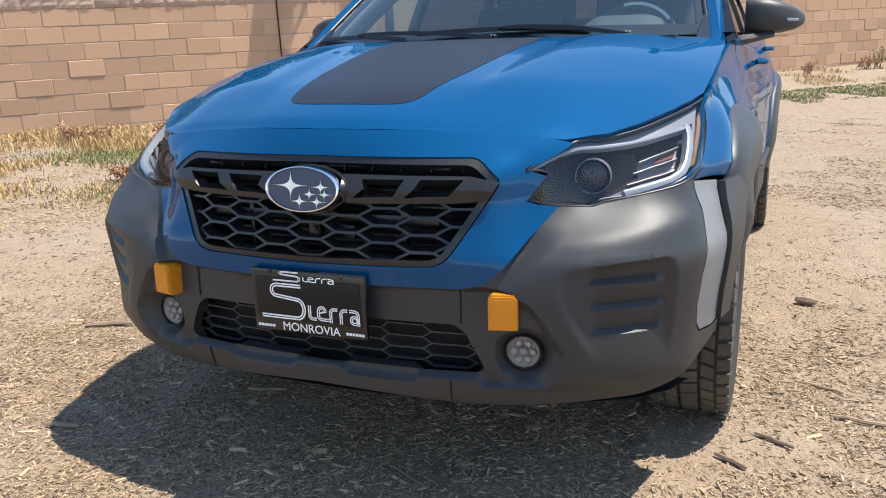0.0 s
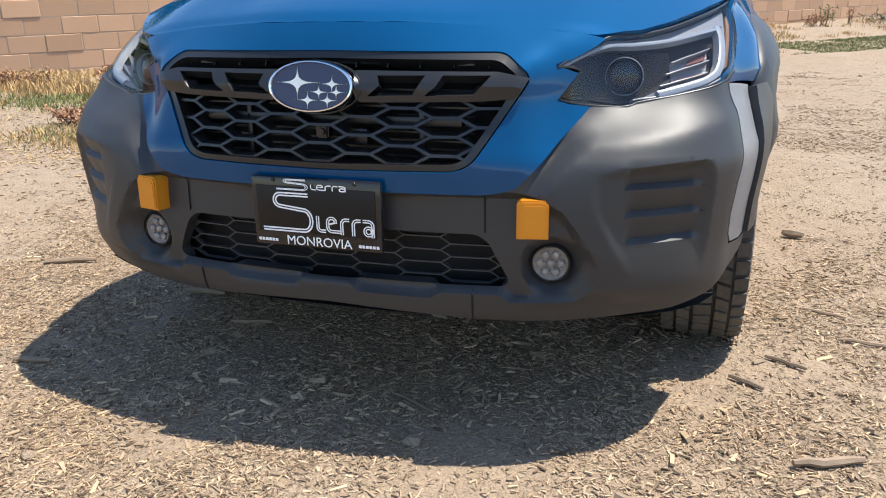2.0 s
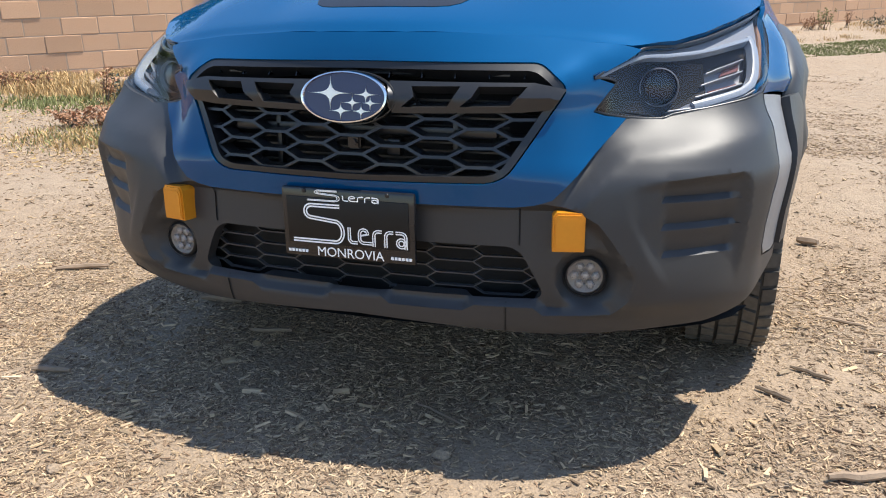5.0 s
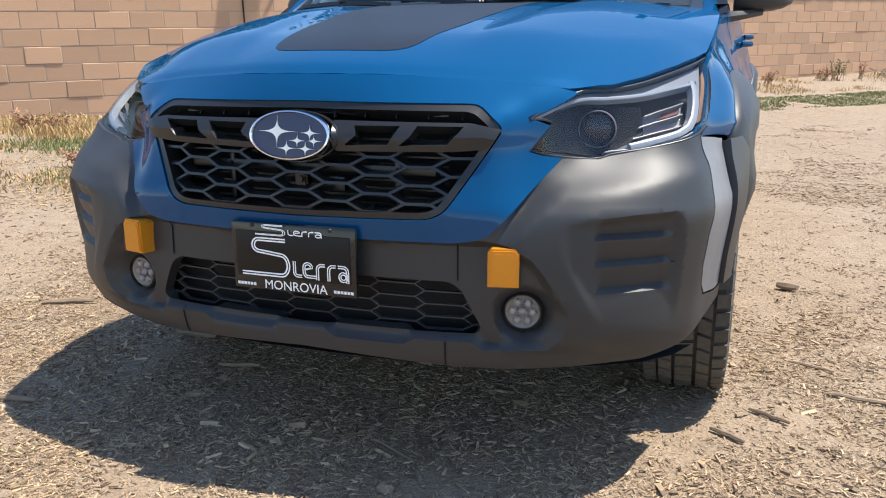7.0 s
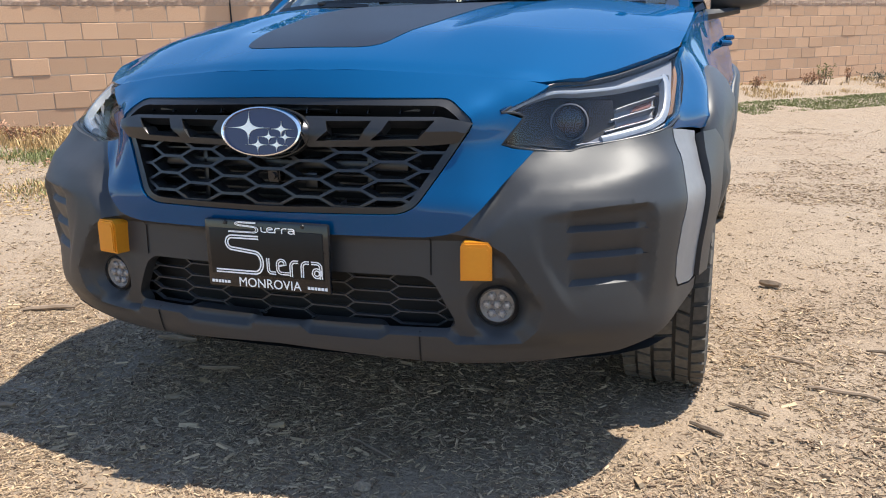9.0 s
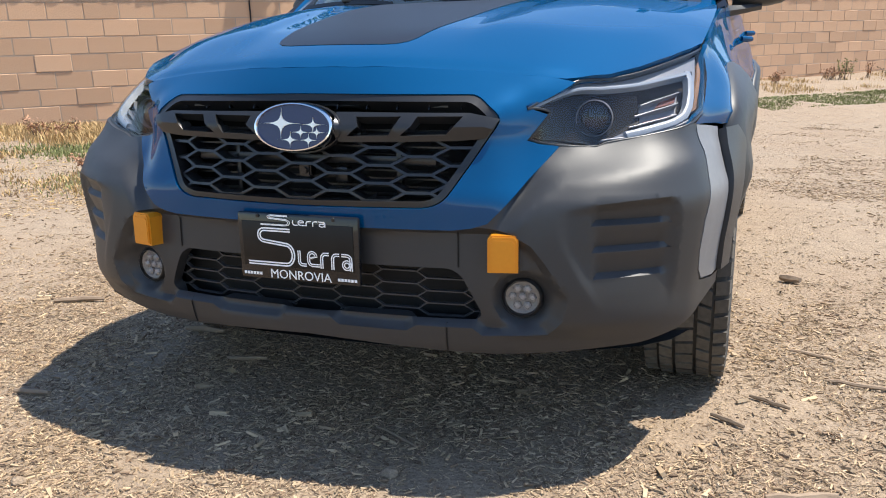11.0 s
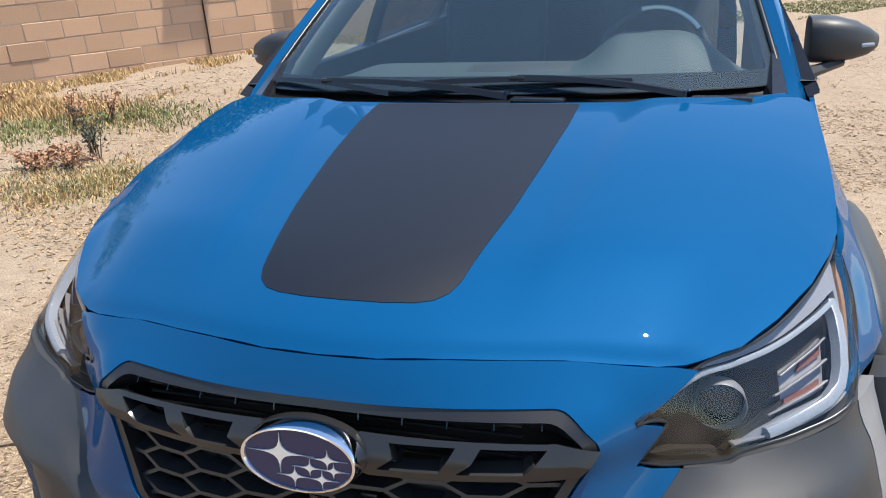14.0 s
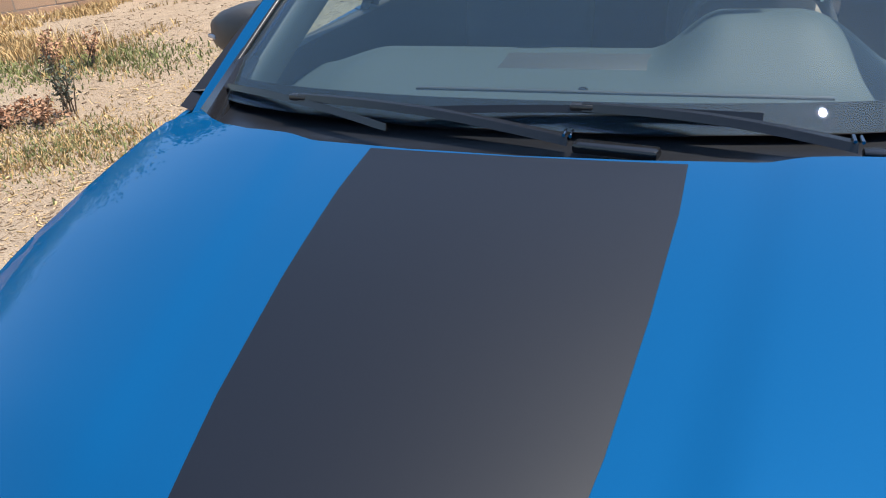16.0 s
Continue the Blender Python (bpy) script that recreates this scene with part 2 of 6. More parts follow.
def rounded(line, r, closed=True, n=4):
    """The line with its corners rounded to about r."""
    res = []
    m = len(line)
    for i in range(m):
        if not closed and i in (0, m - 1):
            res.append(tuple(line[i]))
            continue
        a, b, c = Vector(line[i - 1]), Vector(line[i]), Vector(line[(i + 1) % m])
        ra, rc = min(r, (a - b).length * 0.45), min(r, (c - b).length * 0.45)
        p, q = b + (a - b).normalized() * ra, b + (c - b).normalized() * rc
        for j in range(n + 1):
            k = j / n
            res.append(tuple(p.lerp(b, k).lerp(b.lerp(q, k), k)))
    return res


def both(half):
    """A half outline from the top of the middle line to its foot, with its mirror image."""
    return list(half) + [(-x, y) for x, y in reversed(half) if abs(x) > 1e-6]


def shade(bm, angle=32):
    bm.normal_update()
    lim = radians(angle)
    for f in bm.faces:
        f.smooth = True
    for e in bm.edges:
        e.smooth = len(e.link_faces) != 2 or e.calc_face_angle(0) < lim
    return bm


def sheet(outline, fn, step=0.015, holes=(), lines=(), flange=0.015, angle=32, flip=False):
    """A panel: an outline in two coordinates, filled with triangles and carried into space by fn; its rim is turned in by flange."""
    outline = dense(outline, step)
    holes = [dense(h, step) for h in holes]
    co, edges = [], []
    for loop in [outline] + holes:
        k = len(co)
        co += loop
        edges += [(k + i, k + (i + 1) % len(loop)) for i in range(len(loop))]
    for ln in lines:
        ln = dense(ln, step, False)
        k = len(co)
        co += ln
        edges += [(k + i, k + i + 1) for i in range(len(ln) - 1)]
    xs, ys = [p[0] for p in outline], [p[1] for p in outline]
    rim = list(co)
    cells = {}
    for p in rim:
        cells.setdefault((int(p[0] // step), int(p[1] // step)), []).append(p)
    row = 0
    y = min(ys) + step * 0.5
    while y < max(ys):
        x = min(xs) + step * (0.5 if row % 2 else 0.0)
        while x < max(xs):
            cx, cy = int(x // step), int(y // step)
            near = [q for i in (-1, 0, 1) for j in (-1, 0, 1) for q in cells.get((cx + i, cy + j), ())]
            if all((q[0] - x) ** 2 + (q[1] - y) ** 2 > (0.55 * step) ** 2 for q in near) and inside((x, y), outline):
                co.append((x, y))
            x += step
        y += step * 0.87
        row += 1
    vs, _, fs, _, _, _ = delaunay_2d_cdt([Vector(c) for c in co], edges, [], 0, 1e-6, True)
    bm = bmesh.new()
    bv = [bm.verts.new(fn(v.x, v.y)) for v in vs]
    for f in fs:
        c = sum((vs[i] for i in f), Vector((0, 0))) / len(f)
        if inside(c, outline) and not any(inside(c, h) for h in holes):
            a = (vs[f[1]] - vs[f[0]]).cross(vs[f[2]] - vs[f[0]])
            if abs(a) > 1e-9:
                bm.faces.new([bv[i] for i in (f if not flip else reversed(f))])
    bmesh.ops.delete(bm, geom=[v for v in bm.verts if not v.link_faces], context="VERTS")
    bm.normal_update()
    if flange:
        turned = {}
        for e in [e for e in bm.edges if len(e.link_faces) == 1]:
            a, b = [lp.vert for lp in e.link_loops[0].face.loops if lp.vert in e.verts]
            lp = e.link_loops[0]
            a, b = lp.vert, lp.link_loop_next.vert
            for v in (a, b):
                if v not in turned:
                    turned[v] = bm.verts.new(v.co - v.normal * flange)
            bm.faces.new([b, a, turned[a], turned[b]])
    return shade(bm, angle)


def mirrored(bm):
    """A copy of a bmesh, mirrored in x."""
    res = bm.copy()
    for v in res.verts:
        v.co.x = -v.co.x
    bmesh.ops.reverse_faces(res, faces=res.faces)
    return res


def box(bm, cx, cy, cz, sx, sy, sz, m=None):
    vs = [Vector((cx + i * sx / 2, cy + j * sy / 2, cz + k * sz / 2)) for i in (-1, 1) for j in (-1, 1) for k in (-1, 1)]
    bv = [bm.verts.new(m @ v if m else v) for v in vs]
    for q in ((0, 1, 3, 2), (4, 6, 7, 5), (0, 4, 5, 1), (2, 3, 7, 6), (0, 2, 6, 4), (1, 5, 7, 3)):
        bm.faces.new([bv[i] for i in q])
    return bm


def soft_box(sx, sy, sz, r=0.01, seg=2, m=None):
    bm = box(bmesh.new(), 0, 0, 0, sx, sy, sz)
    bmesh.ops.bevel(bm, geom=bm.edges[:], offset=r, segments=seg, affect="EDGES", profile=0.5)
    if m:
        bm.transform(m)
    return shade(bm, 40)


def ring(bm, rows, closed=True, cap=False):
    """Skins a list of point rows of one length."""
    bv = [[bm.verts.new(p) for p in r] for r in rows]
    n = len(rows[0])
    for a, b in zip(bv, bv[1:]):
        for i in range(n if closed else n - 1):
            j = (i + 1) % n
            bm.faces.new((a[i], a[j], b[j], b[i]))
    if cap:
        bm.faces.new(list(reversed(bv[0])))
        bm.faces.new(bv[-1])
    return bm


def tube(bm, pts, radii, n=8):
    """A round bar along points, with a radius at each."""
    rows = []
    for i, p in enumerate(pts):
        p = Vector(p)
        d = Vector(pts[min(i + 1, len(pts) - 1)]) - Vector(pts[max(i - 1, 0)])
        d.normalize()
        a = d.cross(Vector((0, 0, 1)) if abs(d.z) < 0.9 else Vector((1, 0, 0))).normalized()
        b = d.cross(a)
        r = radii[i] if hasattr(radii, "__len__") else radii
        rows.append([p + (a * math.cos(2 * math.pi * k / n) + b * math.sin(2 * math.pi * k / n)) * r for k in range(n)])
    return ring(bm, rows, True, True)


def lathe(profile, n=48, m=None):
    """Turns (radius, height) rows round z."""
    bm = bmesh.new()
    ring(bm, [[(r * math.cos(2 * math.pi * k / n), r * math.sin(2 * math.pi * k / n), h) for k in range(n)] for r, h in profile])
    if m:
        bm.transform(m)
    return shade(bm, 35)


def part(name, bm, material, parent, label=""):
    me = bpy.data.meshes.new(name)
    bmesh.ops.recalc_face_normals(bm, faces=bm.faces)
    bm.to_mesh(me)
    bm.free()
    me.materials.append(material)
    ob = new(name, me)
    if parent:
        ob.parent = parent
        ob.matrix_parent_inverse = parent.matrix_world.inverted() if parent.type == "MESH" else Matrix()
    if label:
        ob["label"] = label
    return ob


def big(name, verts, faces, material, smooth=False):
    me = bpy.data.meshes.new(name)
    me.from_pydata(verts, [], faces)
    me.materials.append(material)
    if smooth:
        me.polygons.foreach_set("use_smooth", [True] * len(me.polygons))
    return new(name, me)

# ---- the car's front surface ----
PLAN = [(0.0, 0.0), (0.2, 0.006), (0.4, 0.035), (0.55, 0.075), (0.66, 0.115), (0.768, 0.182), (0.836, 0.270), (0.868, 0.365), (0.900, 0.47), (0.926, 0.58), (0.942, 0.72), (0.945, 0.90)]
RUN = [0.0]
for p_, q_ in zip(PLAN, PLAN[1:]):
    RUN.append(RUN[-1] + math.dist(p_, q_))
PLANROWS = [(-RUN[1], -PLAN[1][0], PLAN[1][1])] + [(r, *p) for r, p in zip(RUN, PLAN)]
COLS = [0.0, 0.44, 0.54, 0.72, 0.98, 1.28]
DEPTH = [
    (0.22, -0.12, -0.1285, -0.13, -0.15, -0.15, -0.12),
    (0.26, -0.07, -0.0742, -0.075, -0.09, -0.08, -0.07),
    (0.31, -0.03, -0.03, -0.03, -0.04, -0.025, -0.02),
    (0.37, -0.02, -0.0115, -0.01, -0.012, 0.0, 0.0),
    (0.45, -0.015, 0.0011, 0.004, 0.0, 0.006, 0.0),
    (0.52, -0.012, 0.0015, 0.004, 0.005, 0.015, 0.0),
    (0.6, -0.008, -0.0012, 0.0, 0.01, 0.025, 0.008),
    (0.66, 0.0, -0.002, -0.012, 0.008, 0.028, 0.01),
    (0.71, -0.01, -0.022, -0.045, -0.03, 0.012, 0.006),
    (0.78, -0.03, -0.045, -0.08, -0.1, -0.03, -0.005),
    (0.85, -0.05, -0.055, -0.09, -0.13, -0.045, -0.03),
    (0.91, -0.075, -0.1215, -0.13, -0.15, -0.065, -0.055),
    (1.0, -0.14, -0.2246, -0.24, -0.26, -0.2, -0.115),
]


def depth(u, z):
    row = spline(DEPTH, z)
    a = abs(u)
    cols = [(-COLS[1], row[1])] + list(zip(COLS, row)) + [(1.6, row[-1])]
    return spline(cols, a)[0]


def skin(u, z, off=0.0):
    """The front's outer surface: u runs round the plan from the middle, z is the height, off stands proud of it."""
    a = abs(u)
    x, y = spline(PLANROWS, a)
    x2, y2 = spline(PLANROWS, a + 0.01)
    x1, y1 = spline(PLANROWS, max(a - 0.01, -0.15))
    t = Vector((x2 - x1, y2 - y1)).normalized()
    d = depth(u, z) + off
    x, y = x + t.y * d, y - t.x * d
    return Vector((x if u >= 0 else -x, y, z))


def xz(x, z):
    """The (u, z) of the surface's point at x."""
    lo, hi = 0.0, 1.3
    for _ in range(30):
        mid = (lo + hi) / 2
        if skin(mid, z).x < x:
            lo = mid
        else:
            hi = mid
    return (lo, z)


# outlines on the front, by (x, z) of one half
GRILLE = rounded([(0, 0.888), xz(0.392, 0.884), xz(0.452, 0.834), xz(0.345, 0.662), xz(0.31, 0.645), (0, 0.640)], 0.02, False)
SEAM = [(0, 0.945), xz(0.2, 0.943), xz(0.4, 0.931), xz(0.545, 0.914)]
LAMPIN = [xz(0.58, 0.905), xz(0.497, 0.853), xz(0.535, 0.838), xz(0.497, 0.784), xz(0.52, 0.776), xz(0.562, 0.770)]
EDGE = [xz(0.562, 0.769), xz(0.51, 0.705), xz(0.46, 0.640), xz(0.435, 0.614), xz(0.40, 0.603), xz(0.36, 0.598), (0, 0.596)]
LAMPLOW = [xz(0.562, 0.770), xz(0.635, 0.766), xz(0.650, 0.771), xz(0.72, 0.785), xz(0.835, 0.810)]
LOWER = rounded([(0, 0.508), xz(0.352, 0.508), xz(0.378, 0.492), xz(0.422, 0.405), xz(0.412, 0.391), (0, 0.387)], 0.014, False)
SIDELINE = [(1.004, 0.805), (0.99, 0.75), (0.95, 0.66), (0.936, 0.60), (0.936, 0.53), (0.95, 0.48), (0.98, 0.45), (1.06, 0.44)]
CREASE = [(0.60, 0.700), (0.70, 0.712), (0.76, 0.719), (0.855, 0.730), (0.965, 0.742)]
POCKET = [(0, 0.597), xz(0.42, 0.606), xz(0.480, 0.597), xz(0.525, 0.570), xz(0.552, 0.535), xz(0.604, 0.452), xz(0.590, 0.400), xz(0.560, 0.365), xz(0.42, 0.357), xz(0.40, 0.375), xz(0.273, 0.375), xz(0.248, 0.36), xz(0.08, 0.36), xz(0.06, 0.376), (0, 0.376)]
POCKET2 = both(POCKET)
FLANK = [xz(0.56, 0.644), xz(0.62, 0.654), xz(0.72, 0.664), xz(0.80, 0.669), xz(0.818, 0.655), xz(0.822, 0.60), xz(0.81, 0.40), xz(0.68, 0.38), xz(0.64, 0.46), xz(0.58, 0.575)]
FLANKTOP = FLANK[-1:] + FLANK[:7]
FOG = (0.517, 0.443)
LOUVRES = [(0.622, 0.655, 0.80), (0.564, 0.657, 0.803), (0.506, 0.66, 0.80)]


def line_distance(p, line):
    best = 9.0
    for a, b in zip(line, line[1:]):
        a, b = Vector(a), Vector(b)
        d = b - a
        k = min(1, max(0, (Vector(p) - a).dot(d) / max(d.dot(d), 1e-12)))
        best = min(best, (a + d * k - Vector(p)).length)
    return best


EDGE2 = [(a + 0.040, b - 0.012) for a, b in EDGE[:4]]


SHOULDER = [(0.50, 0.690, 0.766), (0.60, 0.700, 0.766), (0.70, 0.712, 0.775), (0.76, 0.719, 0.783), (0.855, 0.730, 0.794), (0.965, 0.742, 0.806), (1.05, 0.76, 0.82)]


def shoulder(a, z):
    """Keeps the flank upright to its crease, then turns it in to the lamp."""
    w = smooth_step(0.50, 0.60, a)
    if w == 0 or z < 0.645:
        return 0.0
    zc, zl = spline(SHOULDER, a)
    if z >= zl:
        return 0.0
    face = depth(a, 0.66) - 0.35 * (min(z, zl) - 0.66)
    k = (z - zc) / (zl - zc)
    face += (depth(a, zl) - face) * min(1.0, 0.5 * (k + math.sqrt(k * k + 0.03)))
    return w * (face - depth(a, z)) * smooth_step(0.645, 0.70, z)


def bumper(u, z):
    """The black bumper's surface with its sunk middle, lamp wells, ribs and chin."""
    a = abs(u)
    off = shoulder(a, z)
    if z > 0.34:
        off += (0.040 * smooth_step(0.004, 0.050, line_distance((a, z), EDGE)) - 0.020) * smooth_step(0.34, 0.40, z) * smooth_step(0.42, 0.52, a) * (1 - smooth_step(0.62, 0.92, a)) * (1 - smooth_step(0.66, 0.74, z))
    if inside((a, z), POCKET2):
        off -= 0.021 * smooth_step(0.0, 0.018, edge_distance((a, z), POCKET2))
    if inside((a, z), FLANK):
        off -= 0.016 * smooth_step(0.0, 0.018, edge_distance((a, z), FLANK)) * smooth_step(0.40, 0.56, z) * smooth_step(0.56, 0.70, skin(a, z).x)
    r = math.hypot(a - FOG[0], (z - FOG[1]))
    off -= 0.034 * (1 - smooth_step(0.043, 0.072, r)) if z < 0.56 else 0
    x = skin(a, z).x
    for zi, x0, x1 in LOUVRES:
        if zi <= z < zi + 0.045 and x0 - 0.01 < x < x1 + 0.01:
            off -= 0.013 * (1 - (z - zi) / 0.045) * smooth_step(x0 - 0.01, x0 + 0.004, x) * (1 - smooth_step(x1 - 0.012, x1 + 0.01, x))
        elif zi - 0.011 < z < zi and x0 - 0.01 < x < x1 + 0.01:
            off -= 0.013 * (z - zi + 0.011) / 0.011 * smooth_step(x0 - 0.01, x0 + 0.004, x) * (1 - smooth_step(x1 - 0.012, x1 + 0.01, x))
    return skin(u, z, off)


def blue_front(u, z):
    return skin(u, z)


car = new("car")
tagged(car, "blue estate car with black cladding, parked on wood chips", "car")

fascia_half = SEAM + LAMPIN + EDGE[1:]
part("front_fascia", sheet(both(fascia_half), blue_front, 0.016, [both(GRILLE)], flange=0.022), PAINT, car, "glossy blue painted front panel round the grille")

black_half = [EDGE[-1]] + EDGE[-2::-1] + LAMPLOW[1:] + SIDELINE + [(1.11, 0.446), (1.10, 0.42), (1.05, 0.405), (1.0, 0.388), (0.96, 0.370), (0.90, 0.350), (0.80, 0.330), (0.69, 0.322), (0.56, 0.314), (0.46, 0.310), (0.36, 0.312), (0.26, 0.318), (0.13, 0.324), (0, 0.328)]
fog_hole = [(FOG[0] + 0.037 * math.cos(k * math.pi / 10), FOG[1] + 0.036 * math.sin(k * math.pi / 10)) for k in range(20)]
ribs = []
for zi, x0, x1 in LOUVRES:
    for dz in (-0.011, 0.0, 0.045):
        ln = [xz(x0 - 0.01, zi + dz), xz(x0, zi + dz), xz((x0 + x1) / 2, zi + dz), xz(x1, zi + dz), xz(x1 + 0.01, zi + dz)]
        ribs += [ln, [(-a, b) for a, b in ln]]
guide = [EDGE2, [(-a, b) for a, b in EDGE2], FLANKTOP, [(-a, b) for a, b in FLANKTOP], CREASE, [(-a, b) for a, b in CREASE], POCKET[1:-1], [(-a, b) for a, b in POCKET[1:-1]]]
part("front_bumper", sheet(both(black_half), bumper, 0.0095, [both(LOWER), fog_hole, [(-a, b) for a, b in fog_hole]], guide + ribs, 0.03, 40), PLASTIC, car, "black textured plastic front bumper cladding")

# panel joints on the bumper's middle
for s in (-1, 1):
    for z0, z1, u0 in ((0.512, 0.594, 0.372), (0.314, 0.384, 0.345)):
        bm = bmesh.new()
        ring(bm, [[bumper(s * u, z) + Vector((0, -0.0012 - 0.002 * k, 0)) for k in (0, 1)] for u, z in [(u0, z0 + (z1 - z0) * i / 6) for i in range(7)]], False)
        ring(bm, [[bumper(s * (u0 + d), z0 + (z1 - z0) * i / 6) + Vector((0, -0.0012, 0)) for d in (0.0, 0.003)] for i in range(7)], False)
        part("panel_joint", bm, DARK, car)

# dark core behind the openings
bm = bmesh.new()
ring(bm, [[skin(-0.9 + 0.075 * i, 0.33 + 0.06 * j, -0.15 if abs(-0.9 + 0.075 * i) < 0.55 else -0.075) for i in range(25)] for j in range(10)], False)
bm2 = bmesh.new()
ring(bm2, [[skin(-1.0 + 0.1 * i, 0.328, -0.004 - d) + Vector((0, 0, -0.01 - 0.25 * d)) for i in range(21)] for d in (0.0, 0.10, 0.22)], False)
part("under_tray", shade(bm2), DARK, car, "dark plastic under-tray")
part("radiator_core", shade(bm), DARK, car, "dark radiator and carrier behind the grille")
for k in range(12):
    part("radiator_slat", box(bmesh.new(), 0, 0.10, 0.66 + 0.018 * k, 0.66, 0.004, 0.004), SATIN, car)
part("sensor_box", soft_box(0.032, 0.03, 0.036, 0.005, 2, Matrix.Translation((0.085, 0.072, 0.706))), SATIN, car, "small grey sensor box")
part("carrier_beam", soft_box(0.62, 0.03, 0.022, 0.005, 2, Matrix.Translation((0, 0.09, 0.74))), SATIN, car)
for x in (-0.2, 0.22):
    part("carrier_strut", soft_box(0.014, 0.02, 0.14, 0.004, 2, Matrix.Translation((x, 0.085, 0.70))), SATIN, car)

# ---- grille: frame, wing bars, honeycomb ----


def bar(bm, line, wid, off, deep, surf=skin):
    """A bar of trapezoid section lying on the front surface along a line of (u, z)."""
    line = [Vector(p) for p in line]
    rows = []
    for i, p in enumerate(line):
        d = (line[min(i + 1, len(line) - 1)] - line[max(i - 1, 0)]).normalized()
        nrm = Vector((-d.y, d.x))
        w = wid[i] if hasattr(wid, "__len__") else wid
        a, b = p + nrm * w * 0.32, p - nrm * w * 0.32
        c, e = p + nrm * w * 0.5, p - nrm * w * 0.5
        rows.append([surf(a.x, a.y, off), surf(b.x, b.y, off), surf(e.x, e.y, off - deep), surf(c.x, c.y, off - deep)])
    ring(bm, rows, True, True)


def clip_line(a, b, poly):
    """The stretch of a line inside a polygon, or nothing."""
    n = 24
    pts = [Vector(a).lerp(Vector(b), i / n) for i in range(n + 1)]
    ok = [p for p in pts if inside(p, poly)]
    return (ok[0], ok[-1]) if len(ok) > 1 else None


def honeycomb(bm, poly, cz, cp, vp, flat, wid, off, deep, reach):
    """Flat-topped six-sided cells: columns cp apart, vp high, clipped to an outline."""
    n = int(reach / cp) + 1
    for c in range(-n, n + 1):
        u = c * cp
        for r in range(-6, 7):
            z = cz + r * vp + (vp / 2 if c % 2 else 0.0)
            segs = [((u - flat / 2, z), (u + flat / 2, z))]
            for d in (-0.5, 0.5):
                segs.append(((u + flat / 2, z), (u + cp - flat / 2, z + d * vp)))
            for a, b in segs:
                cl = clip_line(a, b, poly)
                if cl and (cl[0] - cl[1]).length > 0.004:
                    bar(bm, cl, wid, off, deep)



grille = part("grille", sheet(both(rounded([(0, 0.886), xz(0.391, 0.882), xz(0.449, 0.834), xz(0.343, 0.664), xz(0.309, 0.647), (0, 0.642)], 0.02, False)), lambda u, z: skin(u, z, -0.004), 0.02,
              [both(rounded([(0, 0.872), xz(0.384, 0.868), xz(0.430, 0.832), xz(0.33, 0.672), xz(0.30, 0.659), (0, 0.654)], 0.02, False))], flange=0.04), SATIN, car, "satin black grille surround")
bm = bmesh.new()
honeycomb(bm, both([(0, 0.80), xz(0.425, 0.80), xz(0.335, 0.664), xz(0.305, 0.652), (0, 0.648)]), 0.733, 0.095, 0.038, 0.056, 0.0095, -0.014, 0.032, 0.46)
part("honeycomb_mesh", bm, WIRE, grille, "satin black honeycomb grille insert")
# the wings: an upper bar with two slots each side of the badge
for s in (-1, 1):
    wing = [(s * a, b) for a, b in (xz(0.085, 0.848), xz(0.385, 0.846), xz(0.447, 0.833), xz(0.418, 0.792), xz(0.36, 0.787), xz(0.10, 0.783), xz(0.06, 0.80))]
    slot1 = [(s * a, b) for a, b in (xz(0.135, 0.838), xz(0.238, 0.839), xz(0.212, 0.798), xz(0.115, 0.796), xz(0.142, 0.818))]
    slot2 = [(s * a, b) for a, b in (xz(0.275, 0.839), xz(0.372, 0.839), xz(0.338, 0.800), xz(0.238, 0.798), xz(0.262, 0.818))]
    part("grille_wing", sheet(wing, lambda u, z: skin(u, z, 0.012 - 0.012 * abs((z - 0.815) / 0.035)), 0.014, [slot1, slot2], [[(s * 0.09, 0.817), (s * 0.43, 0.817)]], flange=0.03, flip=False), WINGMAT, grille, "dark grey angular wing bar")
# upper intake slats
bm = bmesh.new()
bar(bm, [(-0.36 + 0.072 * i, 0.861) for i in range(11)], 0.006, -0.03, 0.02)
for i in range(-5, 6):
    bar(bm, [(i * 0.075, 0.852), (i * 0.075, 0.872)], 0.004, -0.02, 0.02)
part("intake_slat", bm, GLOSSBLACK, grille)
# camera housing below the badge
bm = bmesh.new()
box(bm, 0.0, 0.055, 0.716, 0.03, 0.03, 0.03)
bmesh.ops.bevel(bm, geom=bm.edges[:], offset=0.004, segments=2, affect="EDGES")
tube(bm, [(0, 0.042, 0.716), (0, 0.034, 0.716)], 0.008, 12)
part("camera_housing", shade(bm), GLOSSBLACK, grille, "small black camera eye")

# ---- badge ----
BADGE = Matrix.Translation((0, 0.012, 0.815)) @ Matrix.Rotation(radians(90 - 8), 4, "X")


def oval(a, b, n=48):
    return [(a * math.cos(2 * math.pi * k / n), b * math.sin(2 * math.pi * k / n)) for k in range(n)]


def plate_of(outline, z0, z1, m, bevel=0.0):
    bm = bmesh.new()
    bv = [bm.verts.new((x, y, z0)) for x, y in outline]
    f = bm.faces.new(bv)
    ex = bmesh.ops.extrude_face_region(bm, geom=[f])
    for v in ex["geom"]:
        if isinstance(v, bmesh.types.BMVert):
            v.co.z = z1
    if bevel:
        top = [e for e in bm.edges if all(abs(v.co.z - z1) < 1e-6 for v in e.verts)]
        bmesh.ops.bevel(bm, geom=top, offset=bevel, segments=2, affect="EDGES")
    bm.transform(m)
    return shade(bm, 35)


